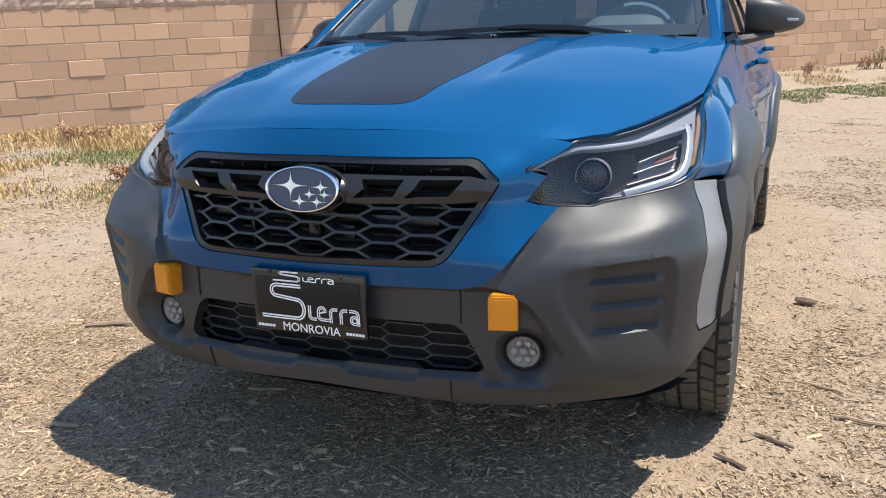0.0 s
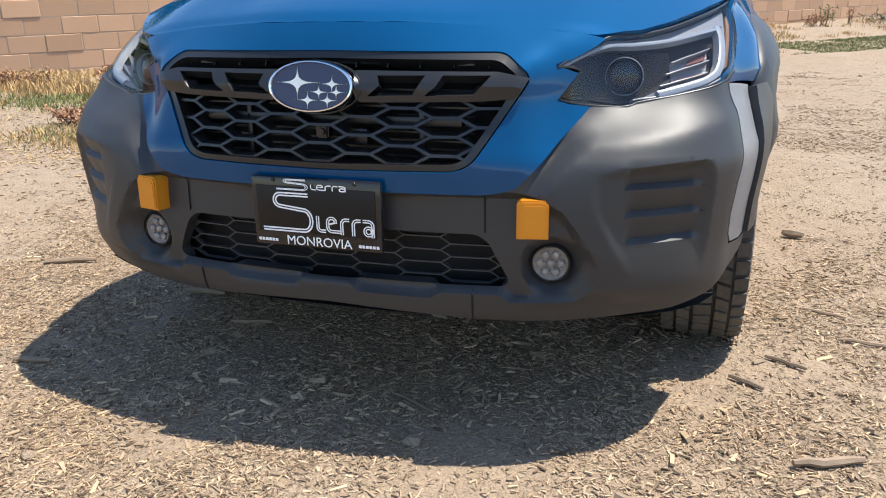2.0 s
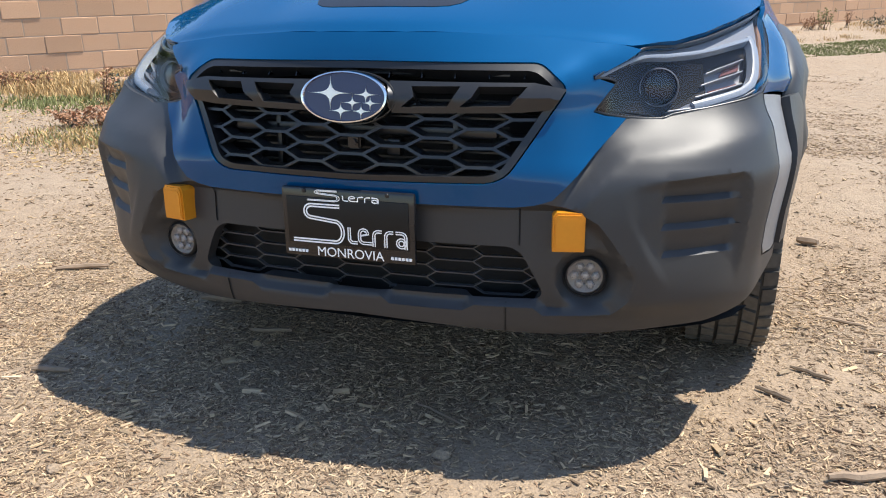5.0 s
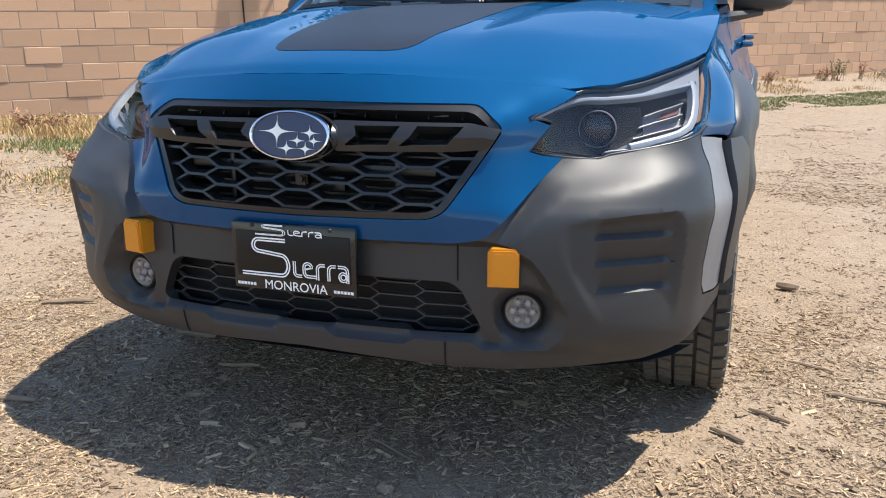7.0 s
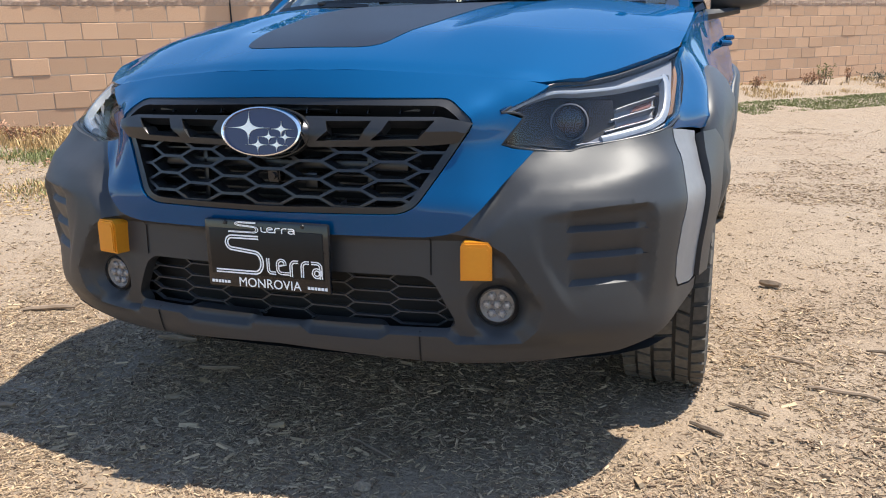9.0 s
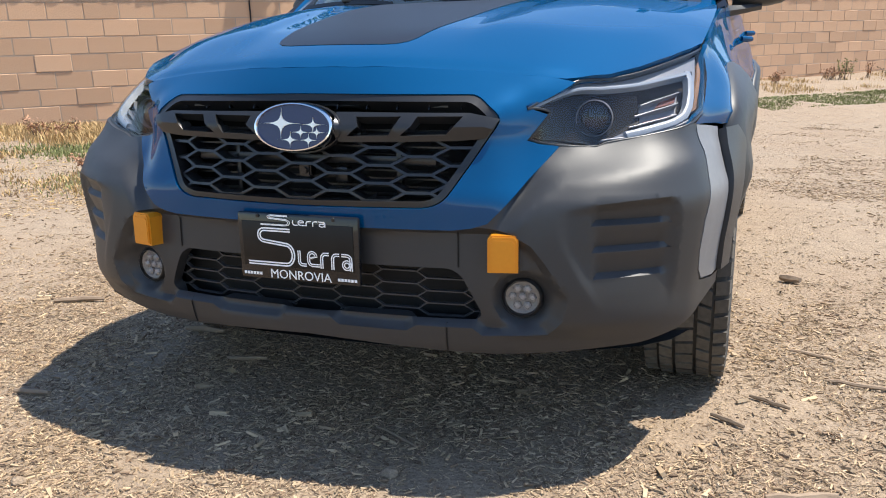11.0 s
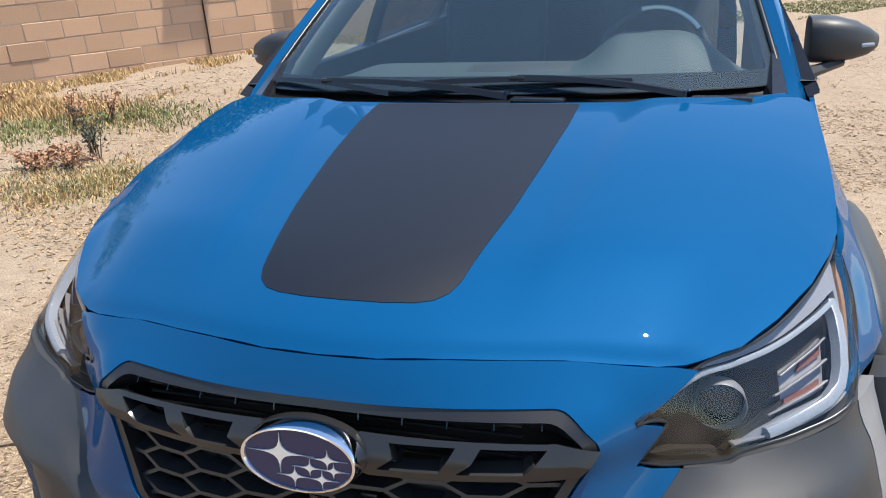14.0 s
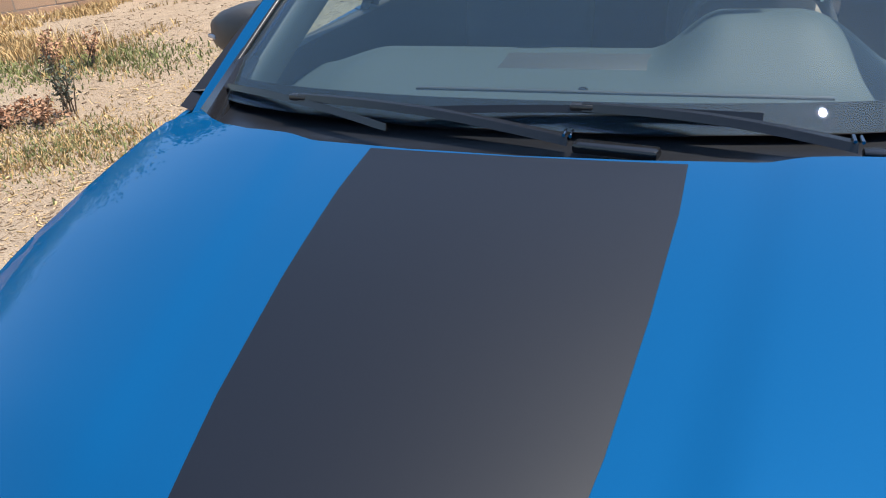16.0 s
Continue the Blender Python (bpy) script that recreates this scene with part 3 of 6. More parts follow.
bm = bmesh.new()
for_rows = []
for r, h in ((1.03, -0.022), (1.02, 0.004), (1.0, 0.013), (0.985, 0.016), (0.945, 0.0165), (0.925, 0.014), (0.918, 0.008)):
    for_rows.append([(0.0985 * math.cos(2 * math.pi * k / 64) * r, (0.0535 - 0.0985 * (1 - r) * 0.62) * math.sin(2 * math.pi * k / 64), h) for k in range(64)])
ring(bm, for_rows)
bm.transform(BADGE)
badge = part("badge", plate_of(oval(0.103, 0.057), -0.035, -0.012, BADGE, 0.006), SATIN, grille, "oval badge with silver stars on dark blue")
part("badge_rim", shade(bm, 40), CHROME, badge, "polished chrome oval rim")
part("badge_face", plate_of(oval(0.0915, 0.0485), 0.0, 0.011, BADGE), BADGEBLUE, badge, "deep blue enamel badge face")


def star(cx, cy, rx, ry, m):
    """A four-pointed star with hollow sides."""
    pts = []
    for k in range(40):
        a = 2 * math.pi * k / 40
        ca, sa = math.cos(a), math.sin(a)
        pts.append((cx + rx * math.copysign(abs(ca) ** 5.2, ca), cy + ry * math.copysign(abs(sa) ** 5.2, sa)))
    return plate_of(pts, 0.010, 0.0135, m)


for cx, cy, rx, ry in ((-0.030, 0.008, 0.058, 0.034), (0.050, 0.006, 0.034, 0.017), (0.020, -0.011, 0.030, 0.014), (0.060, -0.011, 0.026, 0.013), (-0.006, -0.028, 0.032, 0.018), (0.040, -0.028, 0.030, 0.015)):
    part("badge_star", star(cx, cy, rx, ry, BADGE), SILVER, badge, "pale metal four-pointed star")

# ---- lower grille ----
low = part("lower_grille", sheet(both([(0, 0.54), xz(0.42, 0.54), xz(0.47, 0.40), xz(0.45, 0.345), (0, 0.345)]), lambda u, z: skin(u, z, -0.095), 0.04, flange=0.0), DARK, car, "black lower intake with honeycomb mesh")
bm = bmesh.new()
LOWIN = both([(0, 0.51), xz(0.375, 0.51), xz(0.428, 0.40), xz(0.42, 0.385), (0, 0.38)])
honeycomb(bm, LOWIN, 0.43, 0.112, 0.030, 0.088, 0.0042, -0.050, 0.010, 0.46)
part("lower_mesh", bm, MESHMAT, low, "satin black honeycomb")

# ---- fog lamps, tow covers ----
for s in (-1, 1):
    c = skin(s * FOG[0], FOG[1], -0.038)
    n = (skin(s * FOG[0], FOG[1], 0.1) - skin(s * FOG[0], FOG[1], 0)).normalized()
    n = Vector((n.x * 0.35, -1, 0.0)).normalized()
    m = Matrix.Translation(c) @ n.to_track_quat("Z", "Y").to_matrix().to_4x4()
    fog = part("fog_lamp", lathe([(0.001, -0.03), (0.047, -0.03), (0.047, 0.004), (0.043, 0.010), (0.040, 0.012), (0.0385, 0.008), (0.0385, -0.006), (0.001, -0.010)], 40, m), SATIN, car, "round six-cell fog lamp in a black ring")
    part("reflector", lathe([(0.001, -0.004), (0.020, -0.004), (0.0375, 0.004)], 32, m), FOGDISH, fog, "grey reflector dish")
    for k in range(7):
        a = k * math.pi / 3
        rr = 0.0 if k == 6 else 0.0225
        mm = m @ Matrix.Translation((rr * math.cos(a), rr * math.sin(a), 0.002))
        part("led_cell", lathe([(0.0106, -0.003), (0.0100, 0.001), (0.0062, 0.0045), (0.0055, 0.0035), (0.0008, 0.0048)], 6, mm), LAMPCELL, fog, "clear faceted lamp cell")
    part("lens", lathe([(0.0005, 0.0105), (0.02, 0.0100), (0.0385, 0.0085)], 32, m), LENS, fog, "clear lens")

for s in (-1, 1):
    cu, cz = xz(0.469, 0.561)
    p = skin(s * cu, cz, 0.002)
    t1 = (skin(s * cu + 0.05, cz) - skin(s * cu - 0.05, cz)).normalized()
    n = t1.cross(Vector((0, 0, 1))).normalized()
    if n.y > 0:
        n = -n
    m = Matrix((Vector((t1.x, t1.y, t1.z, 0)), Vector((0, 0, 1, 0)), Vector((n.x, n.y, n.z, 0)), Vector((0, 0, 0, 1)))).transposed()
    m = Matrix.Translation(p) @ m
    face = [(-0.033, -0.050), (0.033, -0.050), (0.033, 0.022), (0.025, 0.032), (-0.025, 0.032), (-0.033, 0.022)]
    cover = part("tow_cover", plate_of(face, -0.04, 0.018, m, 0.004), ORANGE, car, "copper-orange painted tow-hook cover")
    part("cover_face", plate_of([(x * 0.80, y * 0.80 - 0.003) for x, y in face], 0.017, 0.0195, m, 0.0012), ORANGE, cover)

# ---- bonnet ----
HOODMID = [(0.06, 0.925), (0.085, 0.942), (0.12, 0.964), (0.20, 0.995), (0.32, 1.025), (0.5, 1.060), (0.8, 1.110), (1.1, 1.146), (1.35, 1.160)]


SEAM3 = [(p.x, p.y, p.z) for p in (skin(u, z) for u, z in dense([(0, 0.945)] + SEAM[1:], 0.06, False))]
SEAM3 += [(0.60, 0.262, 0.913), (0.645, 0.310, 0.919), (0.703, 0.383, 0.932), (0.763, 0.486, 0.955), (0.802, 0.587, 0.973), (0.824, 0.672, 0.987)]


def seam_at(x):
    return spline(SEAM3, min(abs(x), SEAM3[-1][0]))


def seam_y(x):
    return seam_at(x)[0] + 0.0032


def hood_raw(x, y):
    a = abs(x)
    zc = spline(HOODMID, y - 0.36 * a * a * (1 - smooth_step(0.2, 0.9, y)))[0]
    w = spline([(0.0, 0.62), (0.3, 0.72), (0.65, 0.84), (1.3, 0.86)], y)[0]
    drop = spline([(0.0, 0.035), (0.25, 0.055), (0.65, 0.098), (0.9, 0.085), (1.3, 0.045)], y)[0]
    k = min(1.2, a / w)
    z = zc - drop * (0.30 * k * k + 0.70 * k ** 5)
    crease = spline([(0.1, 0.30), (0.5, 0.36), (1.2, 0.46)], y)[0]
    z += 0.009 * smooth_step(crease - 0.07, crease + 0.01, a) * (1 - smooth_step(crease + 0.05, crease + 0.30, a)) * smooth_step(0.15, 0.5, y)
    return z


def hood_z(x, y):
    """The bonnet's height, brought down to the seam at its front edge."""
    ys, zs = seam_at(x)
    ys = max(ys, 0.05)
    return hood_raw(x, y) + (zs + 0.001 - hood_raw(x, ys)) * (1 - smooth_step(0.0, 0.26, y - ys))


def lip(x, y):
    """How far the bonnet's front edge rolls down."""
    return 0.007 * (1 - smooth_step(0.0, 0.034, y - seam_y(x))) * (1 - smooth_step(0.56, 0.62, abs(x)))


def hood_surf(x, y):
    return Vector((x, y, hood_z(x, y) + 0.004 - lip(x, y)))


hood_half = [(0, seam_y(0))] + [(x, seam_y(x)) for x in (0.1, 0.2, 0.3, 0.38, 0.46, 0.52)] + [(0.56, 0.236), (0.60, 0.264)] + [(0.645, 0.302), (0.703, 0.381), (0.763, 0.484), (0.802, 0.585), (0.824, 0.67), (0.833, 0.80), (0.838, 1.0), (0.838, 1.20), (0.834, 1.278), (0.775, 1.335), (0.745, 1.305), (0.70, 1.262), (0.64, 1.215), (0.56, 1.175), (0.40, 1.134), (0.2, 1.110), (0, 1.102)]
part("bonnet", sheet(both([(x, y) for x, y in hood_half][::-1]), hood_surf, 0.022, lines=[[(-0.55 + 0.05 * i, seam_y(-0.55 + 0.05 * i) + d) for i in range(23)] for d in (0.005, 0.010, 0.016, 0.024, 0.034)], flange=0.02), PAINT, car, "glossy metallic blue bonnet")
decal_half = [(0, 1.096), (0.15, 1.099), (0.272, 1.105), (0.268, 0.95), (0.250, 0.72), (0.226, 0.50), (0.200, 0.345), (0.188, 0.275), (0.176, 0.245), (0.155, 0.224), (0.125, 0.212), (0.07, 0.203), (0, 0.200)]
part("bonnet_decal", sheet([(x + 0.005, y) for x, y in both(decal_half)], lambda x, y: Vector((x, y, hood_z(x, y) + 0.0052)), 0.022, flange=0.0006), DECALMAT, car, "matte black bonnet stripe")

# ---- headlamps ----
LOWEDGE = [(0.0, 0.497, 0.148, 0.785), (0.12, 0.535, 0.162, 0.776), (0.22, 0.565, 0.178, 0.771), (0.38, 0.632, 0.213, 0.766), (0.44, 0.652, 0.226, 0.774), (0.68, 0.745, 0.280, 0.790), (0.88, 0.825, 0.352, 0.810), (1.0, 0.845, 0.438, 0.833)]
UPEDGE = [(0.0, 0.497, 0.146), (0.22, 0.580, 0.247), (0.40, 0.645, 0.308), (0.55, 0.703, 0.379), (0.72, 0.763, 0.482), (0.87, 0.802, 0.583), (1.0, 0.824, 0.668)]
UPEDGE = [(r[0], r[1], r[2], 0.852 if r[0] == 0 else hood_z(r[1], r[2]) - 0.008) for r in UPEDGE]


def lamp_at(s_, t_, off=0.0):
    """The headlamp's face: s_ from the inner tip outwards, t_ from the lower edge to the bonnet."""
    def at(a, b):
        lo, hi = Vector(spline(LOWEDGE, a)), Vector(spline(UPEDGE, a))
        p = lo.lerp(hi, b)
        bulge = 0.014 * math.sin(math.pi * min(max(b, 0), 1)) * (0.35 + 0.65 * a)
        return p + Vector((0.62, -0.62, 0.48)) * bulge
    p = at(s_, t_)
    if off:
        n = (at(s_ + 0.01, t_) - at(s_ - 0.01, t_)).cross(at(s_, t_ + 0.02) - at(s_, t_ - 0.02)).normalized()
        p += n * off
    return p


lamp_line = [(0, 1)] + [(0.11, 0.60), (0.0, 0.0)] + [(k / 20, 0.0) for k in range(1, 20)] + [(1, 0), (1, 0.5), (1, 1)] + [(k / 20, 1.0) for k in range(19, 0, -1)]


def lamp_bar(line, wid, off, deep):
    """A moulded bar lying in the lamp along (s, t), wid in metres."""
    bm = bmesh.new()
    pts = [lamp_at(a, b, off) for a, b in dense(line, 0.04, False)]
    inn = [lamp_at(a, b, off - deep) for a, b in dense(line, 0.04, False)]
    rows = []
    for i, p in enumerate(pts):
        d = (pts[min(i + 1, len(pts) - 1)] - pts[max(i - 1, 0)]).normalized()
        w = d.cross(p - inn[i]).normalized() * wid / 2
        rows.append([p + w * 0.8, p + (p - inn[i]).normalized() * wid * 0.18, p - w * 0.8, inn[i] - w, inn[i] + w])
    ring(bm, rows, True, True)
    return shade(bm, 50)


def lamp_sheet(line, off, step=0.05, flange=0.006):
    return sheet(line, lambda a, b: lamp_at(a, b, off), step, flange=flange)


for s in (1, -1):
    def side(bm):
        return bm if s > 0 else mirrored(bm)
    lamp = part("headlamp", side(lamp_sheet(lamp_line, -0.055, 0.05, -0.053)), BEZEL, car, "headlamp with dark bezel and white light guide under a clear lens")
    eye = lamp_at(0.365, 0.46, -0.030)
    pm = Matrix.Translation(eye) @ Vector((0.10, -1, 0.04)).to_track_quat("Z", "Y").to_matrix().to_4x4()
    part("projector_ring", side(lathe([(0.0415, -0.03), (0.0415, -0.006), (0.0405, -0.004), (0.0395, -0.006), (0.039, -0.016)], 40, pm)), FINMAT, lamp, "satin grey projector ring")
    part("projector_eye", side(lathe([(0.0385, -0.018), (0.034, -0.014), (0.026, -0.011), (0.014, -0.009), (0.0008, -0.008)], 36, pm)), EYEGLASS, lamp, "grey glassy projector eye")
    part("light_guide", side(lamp_bar([(0.03, 0.94), (0.20, 0.885), (0.40, 0.885), (0.60, 0.815), (0.85, 0.74)], 0.011, -0.010, 0.018)), DRLWHITE, lamp, "frosted white light guide bar")
    part("light_guide", side(lamp_bar([(0.848, 0.755), (0.866, 0.60), (0.870, 0.40), (0.866, 0.25), (0.845, 0.16), (0.79, 0.12), (0.55, 0.075)], 0.021, -0.010, 0.018)), DRLWHITE, lamp, "frosted white light guide bar")
    for k, tt in enumerate((0.54, 0.385, 0.235)):
        part("lamp_fin", side(lamp_bar([(0.60 - 0.018 * k, tt - 0.02), (0.66, tt), (0.81, tt + 0.012)], 0.0036, -0.026, 0.02)), FINMAT, lamp, "satin grey fin")
    part("inner_reflector", side(lamp_sheet([(0.555, 0.20), (0.82, 0.20), (0.82, 0.57), (0.60, 0.55)], -0.044, flange=0.01)), GREYBEZEL, lamp, "grey inner reflector")
    part("turn_lens", side(lamp_sheet([(0.69, 0.455), (0.80, 0.455), (0.805, 0.545), (0.71, 0.54)], -0.038)), AMBER, lamp, "amber turn signal lens")
    part("turn_lens", side(lamp_sheet([(0.64, 0.245), (0.79, 0.245), (0.79, 0.295), (0.64, 0.285)], -0.038)), AMBER, lamp, "amber turn signal lens")
    part("upper_bezel", side(lamp_sheet([(0.10, 0.975), (0.20, 0.935), (0.40, 0.93), (0.60, 0.865), (0.86, 0.795), (0.905, 0.76), (0.91, 0.40), (0.925, 0.38), (0.945, 0.80), (0.965, 0.97), (0.60, 0.985), (0.30, 0.985)], -0.020, flange=0.012)), GREYBEZEL, lamp, "grey ribbed upper bezel")
    part("side_marker", side(lamp_sheet([(0.935, 0.10), (0.985, 0.06), (0.988, 0.86), (0.955, 0.78)], -0.016, flange=0.01)), MARKER, lamp, "dim amber side marker")
    part("lower_chrome", side(lamp_bar([(0.42, 0.07), (0.50, 0.055), (0.70, 0.05), (0.88, 0.075)], 0.004, -0.014, 0.02)), FINMAT, lamp, "thin grey strip")
    part("lower_chrome", side(lamp_bar([(0.05, 0.06), (0.2, 0.10), (0.36, 0.075)], 0.003, -0.024, 0.02)), BEZEL, lamp, "thin dark strip")
    part("ribbed_band", side(lamp_sheet([(0.43, 0.035), (0.54, 0.065), (0.86, 0.105), (0.865, 0.175), (0.62, 0.175), (0.52, 0.125)], -0.022, flange=0.01)), GREYBEZEL, lamp, "grey ribbed lower band")
    part("step_bezel", side(lamp_sheet([(0.40, 0.02), (0.56, 0.08), (0.62, 0.30), (0.56, 0.26)], -0.030, flange=0.02)), BEZEL, lamp, "grey stepped bezel")
    ob = part("lens_cover", side(lamp_sheet(lamp_line, -0.002, 0.05, 0.0)), LENS, lamp, "clear polycarbonate lens cover")
    ob.visible_shadow = False
    sill = bmesh.new()
    rows = []
    lowz = [(p.x, p.z) for p in (skin(*q) for q in LAMPLOW)]
    for k in range(41):
        q = lamp_at(0.23 + 0.70 * k / 40, 0.0, -0.006)
        zb = spline(lowz, q.x)[0]
        bu = bumper(xz(q.x, zb)[0], zb)
        rows.append([bu + Vector((0, 0.004, -0.010)), bu + Vector((0, 0.0005, -0.0005)), q, q + Vector((0, 0.02, -0.02))])
    ring(sill, rows, False)
    part("lamp_sill", side(shade(sill, 60)), PLASTIC, lamp, "black plastic sill below the lens")
    part("lamp_gasket", side(lamp_bar([(0.0, 0.0)] + [(k / 20, 0.0) for k in range(1, 21)], 0.006, -0.001, 0.012)), SATIN, lamp)
    part("lamp_gasket", side(lamp_bar([(0.0, 0.99)] + [(k / 20, 1.0) for k in range(1, 21)], 0.006, -0.001, 0.012)), SATIN, lamp)
    part("lamp_gasket", side(lamp_bar([(0.0, 1.0), (0.11, 0.60), (0.0, 0.0)], 0.006, -0.001, 0.012)), SATIN, lamp)

# ---- sides ----
AX = 0.945
WB = 2.745
TY = 0.362


def side_x(y, z):
    """Half width of the body side."""
    top = spline([(0.5, 0.99), (0.8, 1.03), (1.3, 1.115), (2.5, 1.15), (4.7, 1.20)], y)[0]
    xt = spline([(0.5, 0.80), (0.70, 0.832), (1.3, 0.845), (1.6, 0.858), (3.0, 0.872), (4.0, 0.85), (4.75, 0.76)], y)[0]
    xm = spline([(0.44, 0.876), (0.5, 0.900), (0.62, 0.932), (0.95, 0.942), (1.4, 0.928), (2.0, 0.918), (3.2, 0.925), (4.1, 0.915), (4.75, 0.80)], y)[0]
    k = smooth_step(0.80, top, z)
    x = xm + (xt - xm) * k ** 1.3
    x -= 0.03 * (1 - smooth_step(0.40, 0.62, z)) if z < 0.62 else 0
    if y < 1.1:
        u = spline([(0.0, 0.0), (0.115, 0.66)] + [(p[1], r) for p, r in zip(PLAN[5:], RUN[5:])], min(y, 0.90))[0]
        front = skin(u, z, shoulder(u, z)).x
        x = front + (x - front) * smooth_step(0.62, 1.0, y)
    x += 0.065 * smooth_step(1.0, 3.6, y) * (1 - 0.5 * smooth_step(1.0, 1.2, z))
    x += 0.012 * math.exp(-((z - 0.88) / 0.03) ** 2) * smooth_step(1.0, 1.5, y) * (1 - smooth_step(3.9, 4.4, y))
    return x


def side_surf(y, z):
    return Vector((side_x(y, z), y, z))


def fender_surf(y, z):
    """The front wing, brought in to the headlamp's rear edge."""
    k = min(1.0, max(0.0, (z - 0.833) / 0.152))
    xl, yl = 0.846 - 0.021 * k, 0.438 + 0.230 * k
    near = (1 - smooth_step(0.0, 0.16, y - yl)) * smooth_step(0.77, 0.80, z) * (1 - smooth_step(0.955, 0.992, z))
    return Vector((side_x(y, z) + (xl - side_x(yl, z)) * near, y, z))


def arc(cy, r, a0, a1, n=14, cz=TY):
    return [(cy + r * math.cos(radians(a0 + (a1 - a0) * k / n)), cz + r * math.sin(radians(a0 + (a1 - a0) * k / n))) for k in range(n + 1)]


def belt(y):
    return spline([(0.62, 0.985), (0.8, 1.012), (1.0, 1.06), (1.28, 1.108), (1.46, 1.125), (2.4, 1.145), (3.4, 1.165), (4.7, 1.21)], y)[0]


FENDER = [(0.372, 0.804), (0.45, 0.803), (0.50, 0.800), (0.54, 0.795)] + arc(AX, 0.55, 128, 24, 18) + [(1.455, 0.80), (1.46, 1.118)] + [(y, belt(y) - 0.004) for y in (1.36, 1.27, 1.1, 0.95, 0.80, 0.70)] + [(0.676, 0.990), (0.612, 0.949), (0.552, 0.909), (0.49, 0.869), (0.447, 0.840), (0.40, 0.823)]
DOOR1 = [(1.462, 0.42), (2.42, 0.42), (2.445, 0.80), (2.45, 1.146), (1.9, 1.136), (1.462, 1.124)]
DOOR2 = [(2.452, 0.42), (3.18, 0.42)] + arc(AX + WB, 0.44, 172, 112, 8) + [(3.53, 0.95), (3.58, 1.168), (3.0, 1.157), (2.455, 1.148)]
QUARTER = arc(AX + WB, 0.435, 115, 12, 14) + [(4.3, 0.48), (4.72, 0.5), (4.78, 0.85), (4.70, 1.20), (4.2, 1.19), (3.585, 1.17), (3.535, 0.95)]


def flare(cy, a0, a1):
    """A wheel-arch moulding standing proud of the side."""
    bm = bmesh.new()
    rows = []
    n = 26
    for k in range(n + 1):
        a = a0 + (a1 - a0) * k / n
        slim = 1 - 0.85 * smooth_step(126, 150, a) if cy < 2 else 1.0
        row = []
        for r, o in ((0.380, -0.05), (0.384, 0.006), (0.396, 0.022), (0.43, 0.032), (0.49, 0.034), (0.545, 0.026), (0.572, 0.014), (0.580, 0.004), (0.581, -0.012)):
            r = 0.38 + (r - 0.38) * slim
            y, z = cy + r * math.cos(radians(a)), TY + r * math.sin(radians(a))
            row.append(Vector((side_x(y, max(z, 0.30)) + (o if o < 0 else o * slim * smooth_step(0.36, 0.62, y)), y, z)))
        rows.append(row)
    ring(bm, rows, False)
    return shade(bm, 50)


def wheel(cx, cy, s):
    """Tyre with cut tread and dark alloy, axle along x."""
    hub = new("wheel")
    hub.parent = car
    hub["label"] = "all-terrain tyre on a dark alloy wheel"
    m = Matrix.Translation((cx, cy, TY)) @ Matrix.Rotation(radians(90 * s), 4, "Y")
    prof = [(0.225, -0.095), (0.245, -0.108), (0.29, -0.116), (0.325, -0.112), (0.345, -0.104), (0.352, -0.094), (0.353, 0), (0.352, 0.094), (0.345, 0.104), (0.325, 0.112), (0.29, 0.116), (0.245, 0.108), (0.225, 0.095)]
    tyre = part("tyre", lathe(prof, 72, m), RUBBER, hub, "black tyre wall")
    bm = bmesh.new()
    for k in range(44):
        a0 = 2 * math.pi * k / 44
        for j, (c, w) in enumerate(((-0.092, 0.034), (-0.050, 0.034), (0.0, 0.046), (0.050, 0.034), (0.092, 0.034))):
            da = (0.5 if j % 2 else 0.0) * 2 * math.pi / 44
            ln = 2 * math.pi / 44 * (0.74 if j in (0, 4) else 0.80)
            sk = 0.03 * (1 if j in (1, 3) else -0.6)
            pts = []
            for rr in (0.350, 0.3625 - (0.005 if j in (0, 4) else 0)):
                for aa, hh in ((-0.5, -0.5), (0.5, -0.5), (0.5, 0.5), (-0.5, 0.5)):
                    an = a0 + da + aa * ln + sk * hh
                    pts.append(bm.verts.new(m @ Vector((rr * math.cos(an), rr * math.sin(an), c + hh * w))))
            for q in ((4, 5, 6, 7), (0, 4, 7, 3), (1, 2, 6, 5), (0, 1, 5, 4), (3, 7, 6, 2)):
                bm.faces.new([pts[i] for i in q])
        for c in (-0.110, 0.110):
            pts = []
            for rr, hh in ((0.318, 0.0035), (0.347, -0.002)):
                for aa in (-0.4, 0.4):
                    an = a0 + aa * 2 * math.pi / 44
                    pts.append(bm.verts.new(m @ Vector((rr * math.cos(an), rr * math.sin(an), c + hh * (1 if c > 0 else -1)))))
            bm.faces.new([pts[i] for i in (0, 1, 3, 2)])
    part("tread", bm, TREADMAT, tyre, "chunky tread blocks with dust in the grooves")
    rim = part("rim", lathe([(0.226, -0.095), (0.215, -0.08), (0.205, 0.03), (0.205, 0.085), (0.222, 0.100), (0.228, 0.096)], 56, m), RIMMAT, hub, "dark alloy rim")
    for k in range(10):
        bm = soft_box(0.17, 0.03, 0.022, 0.006, 2, m @ Matrix.Rotation(2 * math.pi * k / 10, 4, "Z") @ Matrix.Translation((0.125, 0, 0.07)))
        part("spoke", bm, RIMMAT, rim)
    part("hub_cap", lathe([(0.001, 0.09), (0.03, 0.088), (0.045, 0.08), (0.05, 0.05)], 28, m), GLOSSBLACK, rim)


